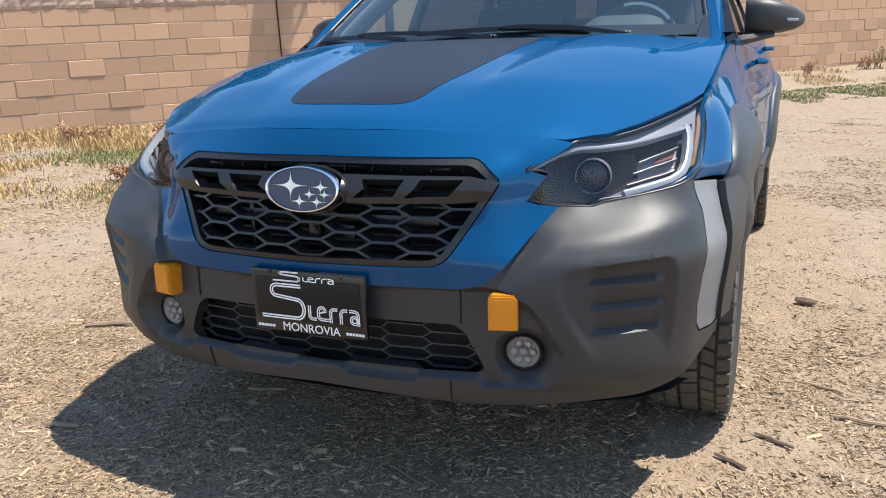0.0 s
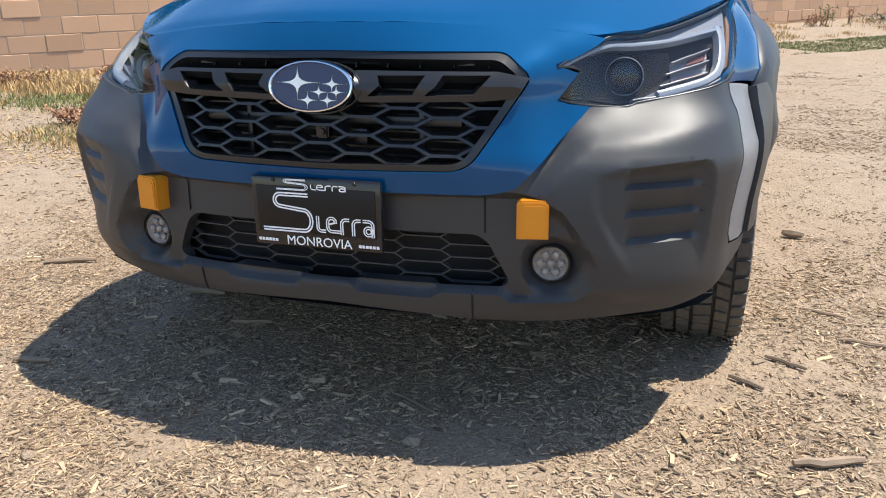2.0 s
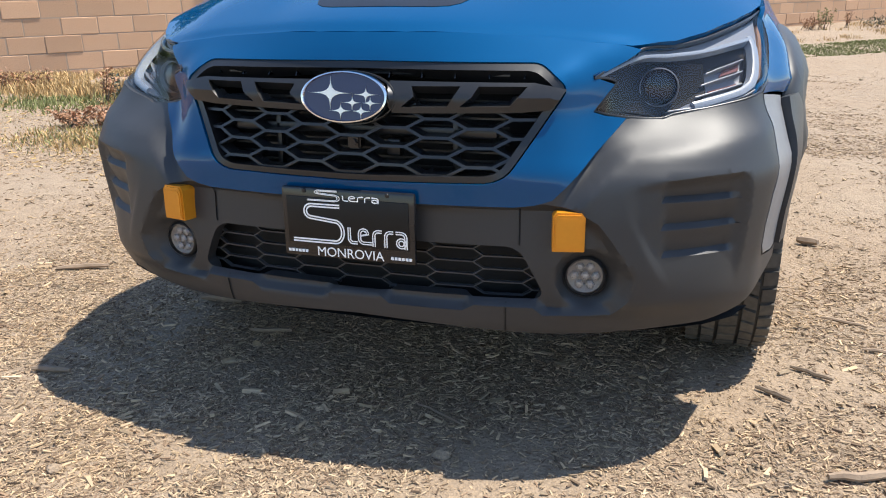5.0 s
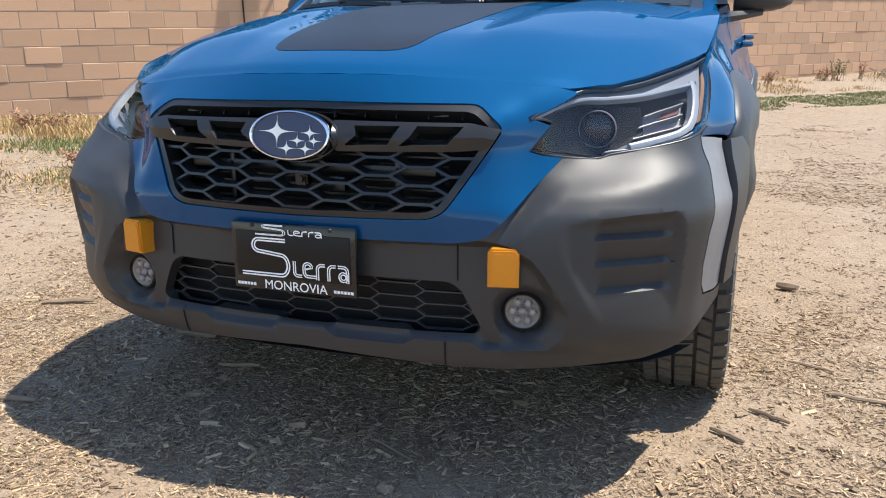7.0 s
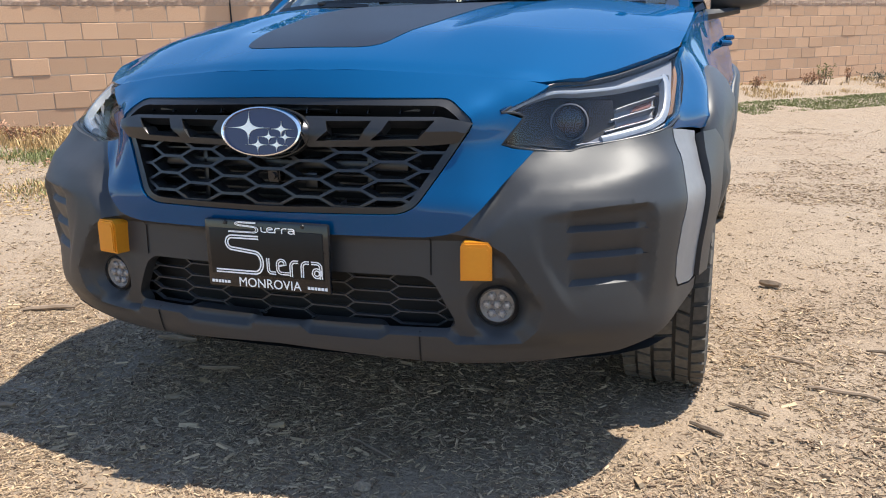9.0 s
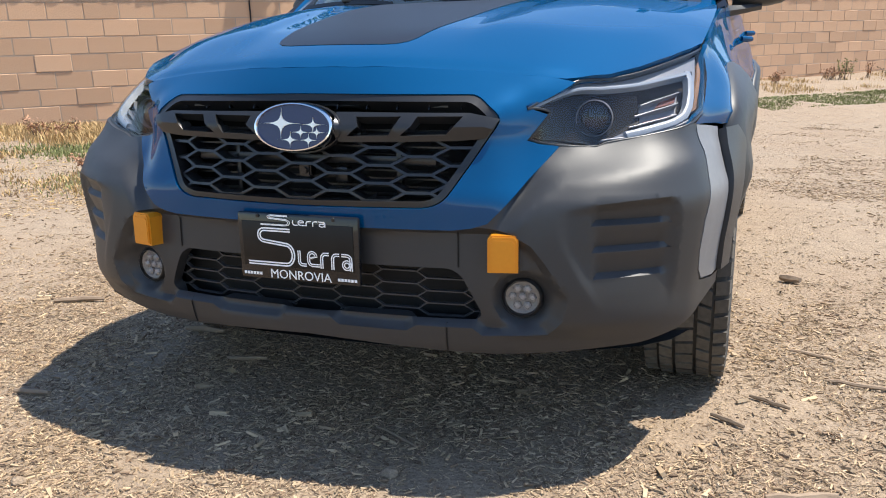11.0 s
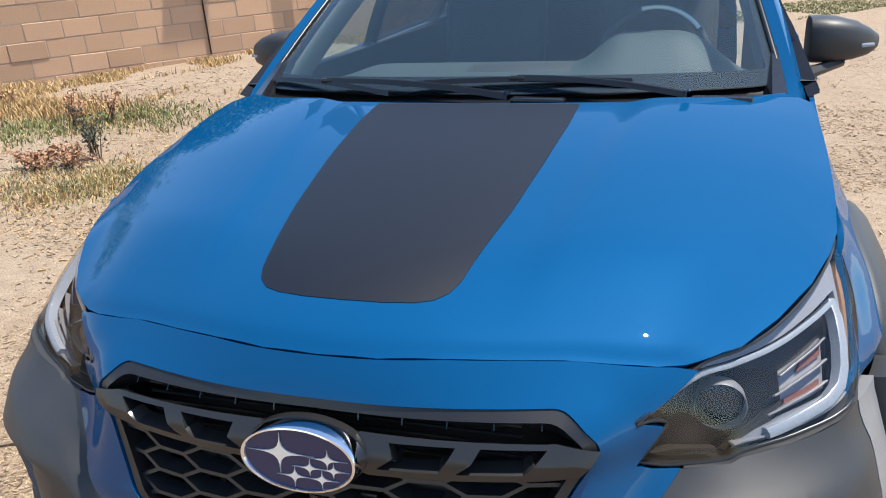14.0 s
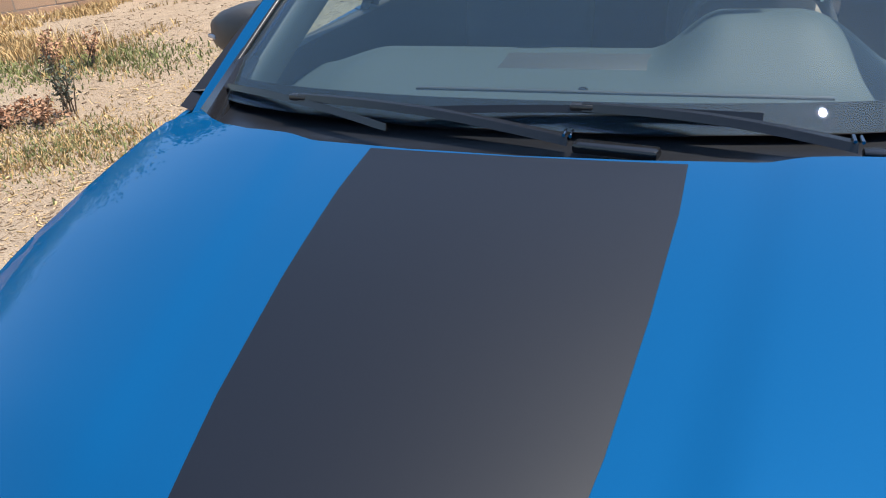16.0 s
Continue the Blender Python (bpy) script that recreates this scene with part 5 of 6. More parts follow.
def stroke(pts, w, th=0.0006):
    """A flat printed line."""
    bm = bmesh.new()
    rows = []
    for i, p in enumerate(pts):
        p = Vector(p)
        d = (Vector(pts[min(i + 1, len(pts) - 1)]) - Vector(pts[max(i - 1, 0)])).normalized()
        n = Vector((-d.y, d.x)) * w / 2
        rows.append([(p.x + n.x, p.y + n.y, th), (p.x - n.x, p.y - n.y, th), (p.x - n.x, p.y - n.y, 0), (p.x + n.x, p.y + n.y, 0)])
    return ring(bm, rows, True, True)


def swoosh(m, g):
    """A double-line reversed curve, in plain strokes; m scales and moves it."""
    res = []
    for o in (0.0, g):
        pts = [(-0.015, 0.041 - o)]
        pts += [(-0.083 + (0.0175 - o) * math.cos(radians(a)), 0.0235 + (0.0175 - o) * math.sin(radians(a))) for a in range(90, 271, 15)]
        pts += [(-0.028 + (0.0215 + o - g) * math.cos(radians(a)), -0.0155 - g + (0.0215 + o) * math.sin(radians(a))) for a in range(90, -91, -15)]
        pts += [(-0.130, -0.037 - g - o)]
        res.append([(m[0] + x * m[2], m[1] + y * m[3]) for x, y in pts])
    return res


for pts in swoosh((0.0, 0.005, 1.0, 0.96), 0.0062):
    ink("printed_line", stroke(pts, 0.0034))
for pts in swoosh((-0.010, 0.0655, 0.62, 0.25), 0.0085):
    ink("printed_line", stroke(pts, 0.0016))


def turn(cx, cy, r, a0, a1, n=8):
    return [(cx + r * math.cos(radians(a0 + (a1 - a0) * k / n)), cy + r * math.sin(radians(a0 + (a1 - a0) * k / n))) for k in range(n + 1)]


def mark(x0, y0, k, kz, wid, rails):
    """The rest of the trade mark: open rounded shapes, drawn with one or two lines."""
    for o in rails:
        shapes = [[(0.000 + o, 0.034), (0.000 + o, 0.010)] + turn(0.010, 0.010, 0.010 - o, 180, 270) + [(0.020, o)],
                  [(0.026, 0.017 + o * 0.3)] + turn(0.034, 0.022, 0.0115 - o, 0, 180) + [(0.0225 + o, 0.012)] + turn(0.034, 0.012, 0.0115 - o, 180, 270) + [(0.052, 0.0005 + o)],
                  [(0.054 + o, -0.003), (0.054 + o, 0.020)] + turn(0.066, 0.020, 0.012 - o, 180, 90) + [(0.074, 0.032 - o)],
                  [(0.080 + o, -0.003), (0.080 + o, 0.020)] + turn(0.092, 0.020, 0.012 - o, 180, 90) + [(0.099, 0.032 - o)],
                  [(0.104, 0.032 - o)] + turn(0.116, 0.020, 0.012 - o, 90, 0) + [(0.128 - o, -0.004)],
                  turn(0.116, 0.0085, 0.0105 - o, 0, 360, 16)]
        for pts in shapes:
            ink("printed_shape", stroke([(x0 + x * k, y0 + y * kz) for x, y in pts], wid))


mark(0.003, -0.039, 1.06, 1.06, 0.0026, (0.0, 0.0048))
mark(-0.006, 0.0555, 0.64, 0.32, 0.0023, (0.0,))


def lettering(text, x, y, size):
    cu = bpy.data.curves.new("lettering", "FONT")
    cu.body, cu.size, cu.extrude, cu.align_x = text, size, 0.0004, "CENTER"
    cu.offset = 0.0
    ob = bpy.data.objects.new("lettering_source", cu)
    scene.collection.objects.link(ob)
    me = bpy.data.meshes.new_from_object(ob)
    bpy.data.objects.remove(ob)
    me.transform(PM @ Matrix.Translation((x, y, 0.0076)))
    me.materials.append(WHITEINK)
    ob = new("printed_word", me)
    ob.parent = plate
    ob["label"] = "white printed word"


lettering("MONROVIA", 0.004, -0.0740, 0.0300)
for x, w in ((-0.122, 0.050), (0.124, 0.050)):
    for k in range(6):
        bm = bmesh.new()
        box(bm, x + w * (k - 2.5) / 6, -0.066, -0.0024, w * 0.125, 0.0065, 0.001)
        ink("printed_bar", bm)
for x in (-0.10, 0.095):
    for y in (0.072,):
        part("plate_screw", lathe([(0.0005, 0.003), (0.004, 0.0025), (0.005, 0.0)], 12, PM @ Matrix.Translation((x, y, 0.007))), SATIN, plate)

# ---- ground ----
WALL0 = Vector((-6.24, 9.46))
WANG = radians(48)
WDIR = Vector((math.cos(WANG), math.sin(WANG)))
WNRM = Vector((math.sin(WANG), -math.cos(WANG)))


def ground_z(x, y):
    d = (Vector((x, y)) - WALL0).dot(WNRM)
    s = (Vector((x, y)) - WALL0).dot(WDIR)
    rise = (0.19 + 0.025 * max(-8.0, min(s, 22.0))) * (1 - smooth_step(0.1, 5.5, d))
    near = smooth_step(1.2, 4.0, math.hypot(x, y - 0.5))
    bumps = 0.05 * noise.noise((x * 0.35, y * 0.35, 0.3)) * near + 0.012 * noise.noise((x * 1.7, y * 1.7, 2.1)) + 0.006 * noise.noise((x * 6, y * 6, 5.0))
    return rise + bumps - 0.004


xs = sorted({round(v, 3) for v in [-4 + 0.1 * i for i in range(81)] + [-14 + 0.5 * i for i in range(60)] + [-400, -200, -100, -60, -40, -25, -18, 18, 22, 30, 45, 70, 120, 250, 400]})
ys = sorted({round(v, 3) for v in [-3 + 0.1 * i for i in range(81)] + [-6 + 0.5 * i for i in range(64)] + [-400, -200, -100, -50, -25, -12, 28, 32, 40, 60, 100, 200, 400]})
gv = [(x, y, ground_z(x, y) if abs(x) < 30 and abs(y) < 40 else 0.0) for y in ys for x in xs]
nx = len(xs)
gf = [(j * nx + i, j * nx + i + 1, (j + 1) * nx + i + 1, (j + 1) * nx + i) for j in range(len(ys) - 1) for i in range(nx - 1)]
tagged(big("ground", gv, gf, DIRT, True), "dry tan dirt lot scattered with wood chips", "ground", kind="structure")


def chips(name, n, spread, lmin, lmax, seed, mat, label, cat, flat=0.16, dens=None):
    """Loose splinters lying on the ground."""
    rg = random.Random(seed)
    vs, fs = [], []
    while n > 0:
        x, y = spread(rg)
        keep = (dens or chip_density)(x, y)
        if rg.random() > keep:
            continue
        n -= 1
        ln = lmin + (lmax - lmin) * rg.random() ** 2.2
        w = ln * (0.11 + 0.27 * rg.random() ** 1.4)
        th = w * (flat + 0.3 * rg.random())
        m = Matrix.Translation((x, y, ground_z(x, y) + th * 0.4 + 0.004 * rg.random())) @ Euler((rg.gauss(0, 0.32), rg.gauss(0, 0.22), rg.random() * 6.283)).to_matrix().to_4x4()
        k = len(vs)
        t1, t2 = 0.55 + 0.45 * rg.random(), 0.35 + 0.5 * rg.random()
        for px, py in ((-0.5, -0.5 * t1), (0.5, -0.5 * t2), (0.5 + 0.1 * rg.random(), 0.5 * t2), (-0.5, 0.5 * t1)):
            vs.append(m @ Vector((px * ln, py * w, th)))
        for px, py in ((-0.52, -0.55 * t1), (0.52, -0.55 * t2), (0.53, 0.55 * t2), (-0.52, 0.55 * t1)):
            vs.append(m @ Vector((px * ln, py * w, -th * 0.5)))
        fs += [(k, k + 1, k + 2, k + 3), (k + 4, k + 5, k + 1, k), (k + 5, k + 6, k + 2, k + 1), (k + 6, k + 7, k + 3, k + 2), (k + 7, k + 4, k, k + 3)]
    ob = big(name, vs, fs, mat)
    return tagged(ob, label, cat, kind="stuff")


def chip_density(x, y):
    lot = smooth_step(0.6, 2.0, x - 0.25 * y)
    d = (Vector((x, y)) - WALL0).dot(WNRM)
    patch = 0.5 + 0.9 * noise.noise((x * 0.9, y * 0.9, 7.0))
    bare = smooth_step(-0.42, 0.12, noise.noise((x * 1.5, y * 1.5, 4.0)) + 0.5 * noise.noise((x * 4.1, y * 4.1, 6.0)))
    base = (1.0 - 0.955 * lot + 0.55 * lot * max(0.0, patch - 0.5)) * (0.22 + 0.78 * bare)
    return max(0.012, min(1.0, base * (0.55 + 0.6 * max(0, patch)))) * smooth_step(1.0, 4.5, d)


def drift(x, y):
    """Chips gathered in drifts on the bare lot."""
    p = noise.noise((x * 0.8, y * 0.5, 11.0)) + 0.6 * noise.noise((x * 2.3, y * 1.6, 12.0)) + 0.3 * noise.noise((x * 6.0, y * 6.0, 13.0))
    return smooth_step(0.05, 0.55, p) + 0.02


def strewn(r):
    """Thick before the car, thinning out all round."""
    return -3.1 + 5.8 * (0.72 * r.random() + 0.28 * r.random()), -1.0 + 3.7 * (1 - r.random() ** 0.5) - 0.9 * r.random() ** 4


def lot_side(r):
    return 0.8 + 6.5 * r.random() ** 1.3, -0.6 + 12 * r.random() ** 1.5


chips("wood_chips", 150000, strewn, 0.004, 0.020, 3, CHIPMAT, "pale brown wood chips strewn thickly over the dirt", "wood chips")
chips("brown_wood_chips", 70000, strewn, 0.004, 0.022, 17, DARKCHIP, "darker brown bark chips among the pale ones", "wood chips")
chips("long_wood_chips", 1900, strewn, 0.018, 0.050, 9, CHIPMAT, "longer pale splinters among the wood chips", "wood chips")
chips("far_wood_chips", 46000, lambda r: (-8.0 + 19 * r.random() ** 1.15, -3.5 + 22 * r.random() ** 1.5), 0.007, 0.028, 4, CHIPMAT, "sparser wood chips on dry dirt", "wood chips")
chips("drifted_chips", 26000, lot_side, 0.005, 0.030, 18, CHIPMAT, "wood chips gathered in drifts on the bare dirt", "wood chips", dens=drift)
chips("drifted_bark", 30000, lot_side, 0.005, 0.028, 19, DARKCHIP, "dark bark crumbs gathered in drifts on the bare dirt", "wood chips", dens=drift)

# ---- loose sticks and stones ----


def stick(x, y, ln, w, turn, label):
    bm = bmesh.new()
    rg = random.Random(int(x * 1000) + int(y * 77))
    pts = [(ln * (k / 5 - 0.5), 0.08 * ln * (rg.random() - 0.5), w * 0.5 + 0.02 * ln * rg.random()) for k in range(6)]
    tube(bm, pts, [w * (0.25 + 0.3 * math.sin(math.pi * (k + 0.6) / 6.2)) for k in range(6)], 6)
    bm.transform(Matrix.Translation((x, y, ground_z(x, y) + 0.002)) @ Matrix.Rotation(radians(turn), 4, "Z"))
    ob = part("stick", shade(bm, 50), TWIG, None)
    tagged(ob, label, "stick", "loose sticks on the dirt")


for x, y, ln, w, turn in ((1.11, 0.185, 0.16, 0.020, 24), (0.74, -0.10, 0.13, 0.026, -28), (0.82, -0.12, 0.07, 0.022, -15), (1.06, 0.72, 0.12, 0.012, -32), (0.95, 0.55, 0.10, 0.014, -28), (1.32, 0.92, 0.20, 0.012, -12), (1.20, 1.15, 0.14, 0.010, 160), (1.55, 1.3, 0.22, 0.012, -8), (0.14, 0.20, 0.16, 0.008, -25), (-0.55, 0.55, 0.14, 0.014, 12), (-0.86, 0.75, 0.16, 0.022, 4), (-1.0, 0.10, 0.12, 0.018, 8), (-1.6, 0.9, 0.2, 0.02, 30), (1.75, 0.6, 0.18, 0.014, 60), (1.45, 0.35, 0.10, 0.012, 100), (1.9, 2.3, 0.25, 0.014, -15)):
    stick(x, y, ln, w, turn, "weathered brown stick lying on wood chips and dirt")


def stone(x, y, r, label="small grey-brown stone lying on the dirt"):
    bm = bmesh.new()
    bmesh.ops.create_icosphere(bm, subdivisions=2, radius=r)
    for v in bm.verts:
        v.co *= 1 + 0.35 * noise.noise(v.co / r * 1.3 + Vector((x, y, 0)) * 9)
        v.co.z *= 0.6
    bm.transform(Matrix.Translation((x, y, ground_z(x, y) + r * 0.3)))
    tagged(part("stone", shade(bm, 60), DIRT, None), label, "stone", "stones on the lot")


stick(1.18, 2.06, 0.085, 0.034, -22, "short thick piece of brown wood lying on dirt")
stone(0.20, 0.02, 0.022)
stone(-0.62, -0.30, 0.018)
rs = random.Random(8)
for _ in range(46):
    x, y = 1.3 + 3.2 * rs.random(), 1.2 + 9.5 * rs.random()
    stone(x + 0.12 * y, y, 0.012 + 0.028 * rs.random() ** 2)

# ---- the block wall ----
BL, BH = 0.475, 0.236
BASE = 0.24
WROT = Matrix.Translation((WALL0.x, WALL0.y, BASE)) @ Matrix.Rotation(WANG, 4, "Z") @ Matrix.Rotation(radians(-1.35), 4, "Y")
# in the wall's own frame: x along it, -y to the lot, z up
bm = bmesh.new()
box(bm, 6.0, 0.113, 0.82, 44.0, 0.174, 2.14)
bm.transform(WROT)
wall = part("wall_block", bm, MORTAR, None)
tagged(wall, "tan concrete block wall with split-face top course", "wall", kind="structure")


def block_mesh(name, ln, seed, rough=0.0):
    """A block whose face looks to -y, with worn edges; rough gives a split face."""
    bm = bmesh.new()
    rg = random.Random(seed)
    nx_, nz_ = (9, 5) if rough else (1, 1)
    w, h = ln - 0.010, BH - 0.010
    c = 0.006
    if rough:
        g = [[bm.verts.new((-w / 2 + w * i / nx_, -rough * (0.35 + 0.65 * rg.random()) if 0 < i < nx_ and 0 < j < nz_ else -0.25 * rough * rg.random(), -h / 2 + h * j / nz_)) for i in range(nx_ + 1)] for j in range(nz_ + 1)]
        for j in range(nz_):
            for i in range(nx_):
                bm.faces.new((g[j][i], g[j][i + 1], g[j + 1][i + 1], g[j + 1][i]))
        edge = [g[0][i] for i in range(nx_ + 1)] + [g[j][nx_] for j in range(1, nz_ + 1)] + [g[nz_][i] for i in range(nx_ - 1, -1, -1)] + [g[j][0] for j in range(nz_ - 1, 0, -1)]
        back = [bm.verts.new((v.co.x, 0.06, v.co.z)) for v in edge]
        for i in range(len(edge)):
            j = (i + 1) % len(edge)
            bm.faces.new((edge[j], edge[i], back[i], back[j]))
    else:
        rows = []
        for y, d in ((0.05, 0.0), (c, 0.0), (0.0, c)):
            rows.append([(-w / 2 + d, y, -h / 2 + d), (w / 2 - d, y, -h / 2 + d), (w / 2 - d, y, h / 2 - d), (-w / 2 + d, y, h / 2 - d)])
        ring(bm, rows, True, True)
    me = bpy.data.meshes.new(name)
    bmesh.ops.recalc_face_normals(bm, faces=bm.faces)
    bm.to_mesh(me)
    bm.free()
    me.materials.append(SPLITMAT if rough else BLOCKMAT)
    return me


PLAIN = block_mesh("block", BL, 1)
SPLITS = [block_mesh("split_block", BL, 10 + k, 0.020) for k in range(4)]
rb = random.Random(5)
rest = {"block": [], "split": []}
for course in range(-1, 8):
    for k in range(-30, 58):
        s = (k + (0.5 if course % 2 else 0.0)) * BL
        near_part = -5.6 < s < 1.6 or 8.6 < s < 15.0
        y = 0.020 + 0.006 * rb.random() - (0.006 if rb.random() < 0.06 else 0)
        m = WROT @ Matrix.Translation((s + BL / 2, y, BH * (course + 0.5))) @ Matrix.Rotation(rb.gauss(0, 0.004), 4, "Y")
        me = PLAIN if course < 7 else SPLITS[rb.randrange(4)]
        if near_part:
            ob = new("block" if course < 7 else "split_block", me)
            ob.parent = wall
            ob.matrix_basis = m
        else:
            rest["block" if course < 7 else "split"].append((me, m))
for key, mat in (("block", BLOCKMAT), ("split", SPLITMAT)):
    vs, fs = [], []
    for me, m in rest[key]:
        k = len(vs)
        vs += [m @ v.co for v in me.vertices]
        fs += [tuple(i + k for i in p.vertices) for p in me.polygons]
    ob = big("far_" + key + "s", vs, fs, mat)
    ob.parent = wall
    tagged(ob, kind="stuff")
bm = bmesh.new()
for k in range(-15, 29):
    box(bm, (k + 0.5) * 0.98, 0.135, BH * 8 + 0.020, 0.972, 0.19, 0.045)
bm.transform(WROT)
part("coping", bm, BLOCKMAT, wall, "flat concrete coping slabs")
bm = bmesh.new()
box(bm, 0.0, 0.012, BH * 4, 0.014, 0.03, BH * 8)
bm.transform(WROT)
part("control_joint", bm, DARK, wall, "dark vertical expansion joint")

# ---- post and leaning pole by the wall ----


def on_wall(s, d, z=0.0):
    p = WROT @ Vector((s, -d, 0))
    return Vector((p.x, p.y, z))


p = on_wall(1.74, 0.24)
post = new("post")
tagged(post, "square brown steel post standing close before the block wall", "post")
part("shaft", soft_box(0.115, 0.115, 6.2, 0.008, 2, Matrix.Translation((p.x, p.y, 3.1)) @ Matrix.Rotation(WANG, 4, "Z")), POLEMAT, post)
part("base_plate", soft_box(0.24, 0.24, 0.02, 0.004, 1, Matrix.Translation((p.x, p.y, ground_z(p.x, p.y) + 0.02)) @ Matrix.Rotation(radians(45), 4, "Z")), POLEMAT, post)

# ---- planting ----


def leaves(n, centre, size, leaf, seed, up=0.0, droop=0.0):
    """Many small leaves in uneven clumps round a centre."""
    rg = random.Random(seed)
    vs, fs = [], []
    clumps = []
    for _ in range(max(6, n // 90)):
        a, e, r = rg.random() * 6.283, rg.uniform(-0.9, 1.2), rg.random() ** 0.5
        clumps.append(Vector((math.cos(a) * math.cos(e) * r * size[0], math.sin(a) * math.cos(e) * r * size[1], math.sin(e) * r * size[2])))
    for _ in range(n):
        c = rg.choice(clumps)
        p = Vector(centre) + c + Vector((rg.gauss(0, 0.13) * size[0], rg.gauss(0, 0.13) * size[1], rg.gauss(0, 0.15) * size[2]))
        l = leaf * (0.6 + 0.8 * rg.random())
        m = Matrix.Translation(p) @ Euler((rg.gauss(droop, 0.7), rg.gauss(0, 0.7), rg.random() * 6.283)).to_matrix().to_4x4()
        k = len(vs)
        for q in ((0, 0, 0), (l * 0.28, l * 0.5, l * 0.08), (0, l, -l * 0.06), (-l * 0.28, l * 0.5, l * 0.08)):
            vs.append(m @ Vector(q))
        fs += [(k, k + 1, k + 2), (k, k + 2, k + 3)]
    return vs, fs


def tree(s, d, h, size, n, leaf, seed, mat, label, name="tree"):
    base = on_wall(s, d)
    t = new(name)
    tagged(t, label, name, "trees beyond the wall")
    bm = bmesh.new()
    rg = random.Random(seed)
    top = Vector((base.x, base.y, h))
    tube(bm, [Vector((base.x, base.y, -0.1)).lerp(top, k / 5) + Vector((rg.gauss(0, 0.05), rg.gauss(0, 0.05), 0)) for k in range(6)], [0.16 - 0.02 * k for k in range(6)], 8)
    for _ in range(7):
        a = rg.random() * 6.283
        q = top + Vector((math.cos(a) * size[0] * 0.7, math.sin(a) * size[1] * 0.7, size[2] * rg.uniform(-0.3, 0.7)))
        tube(bm, [top + Vector((0, 0, -0.5)), top.lerp(q, 0.5) + Vector((0, 0, 0.1)), q], [0.06, 0.035, 0.012], 6)
    part("trunk", bm, BARK, t)
    vs, fs = leaves(n, (base.x, base.y, h), size, leaf, seed)
    ob = big("crown", vs, fs, mat)
    ob.parent = t
    return t


LEAFLIGHT = surface("feathery_green_leaf", (0.22, 0.27, 0.11), 0.65, grain=(5, 0.5, (0.30, 0.33, 0.16)), island=0.35)
for i, (s, d, h, sz, n, lf, mat, lab) in enumerate((
        (-6.0, -3.7, 2.8, (2.0, 2.0, 1.5), 15300, 0.11, LEAFLIGHT, "feathery light green tree"),
        (-3.2, -3.3, 2.8, (1.7, 1.6, 1.5), 15300, 0.10, LEAFLIGHT, "feathery light green tree"),
        (-0.9, -3.1, 2.8, (1.5, 1.4, 1.4), 13600, 0.14, LEAF, "dark green broadleaf shrub"),
        (1.2, -3.3, 2.9, (1.6, 1.5, 1.5), 13600, 0.13, LEAF, "dark green broadleaf shrub"),
        (3.4, -3.5, 3.1, (1.7, 1.5, 1.7), 13600, 0.13, LEAF, "dense dark green tree"),
        (6.2, -3.7, 3.1, (2.0, 1.6, 1.6), 11900, 0.14, LEAF, "dense dark green tree"),
        (9.4, -4.1, 2.9, (2.0, 1.6, 1.5), 10200, 0.14, LEAF, "dense dark green tree"),
        (15.2, -3.3, 2.5, (1.6, 1.3, 1.0), 10200, 0.12, LEAFLIGHT, "green shrub"),
        (17.6, -3.7, 2.7, (1.8, 1.4, 1.2), 10200, 0.13, LEAF, "dark green shrub"),
        (20.6, -3.7, 2.9, (1.9, 1.4, 1.4), 10200, 0.13, LEAF, "dark green shrub"),
        (24.5, -4.1, 3.1, (2.2, 1.6, 1.6), 8500, 0.15, LEAF, "dark green tree"))):
    tree(s, d, h, sz, n, lf, 30 + i, mat, lab + " growing behind the block wall")

# unseen inclined board, added on an arm of the post to shade the wall
board = new("shadow_board")
tagged(board, "unseen brown board added high on the post to cast the slanted wall shadow", "sign")
rows = []
for d in (0.58, 0.61):
    rows.append([on_wall(s, d, z) for s, z in ((0.70, 4.30), (1.32, 4.30), (1.64, 5.95), (1.02, 5.95))])
part("panel", ring(bmesh.new(), rows, True, True), POLEMAT, board)
for z in (4.75, 5.6):
    part("arm", tube(bmesh.new(), [on_wall(1.70, 0.24, z), on_wall(1.30, 0.60, z)], 0.025, 8), POLEMAT, board)

# house beyond the wall
hb = on_wall(17.0, -6.0)
house = new("house")
tagged(house, "orange stucco house with brown tiled roof behind the wall", "house")
HM = Matrix.Translation((hb.x, hb.y, 0)) @ Matrix.Rotation(radians(45), 4, "Z")
bm = bmesh.new()
box(bm, -0.5, 0.1, 1.5, 4.0, 5.0, 3.0)
bm.transform(HM)
part("wall", bm, STUCCO, house)
bm = bmesh.new()
rows = [[HM @ Vector((x, y, z)) for x, y, z in ((-3.0, -2.9, 2.95), (-0.5, -0.1, 4.2), (2.0, -2.9, 2.95))], [HM @ Vector((x, y, z)) for x, y, z in ((-3.0, 3.0, 2.95), (-0.5, 0.3, 4.2), (2.0, 3.0, 2.95))]]
ring(bm, rows, True, True)
part("roof", bm, ROOFMAT, house, "brown tiled roof")
bm = bmesh.new()
box(bm, 0.5, -2.42, 1.6, 1.6, 0.06, 1.9)
bm.transform(HM)
part("window", bm, GLOSSBLACK, house, "dark window")


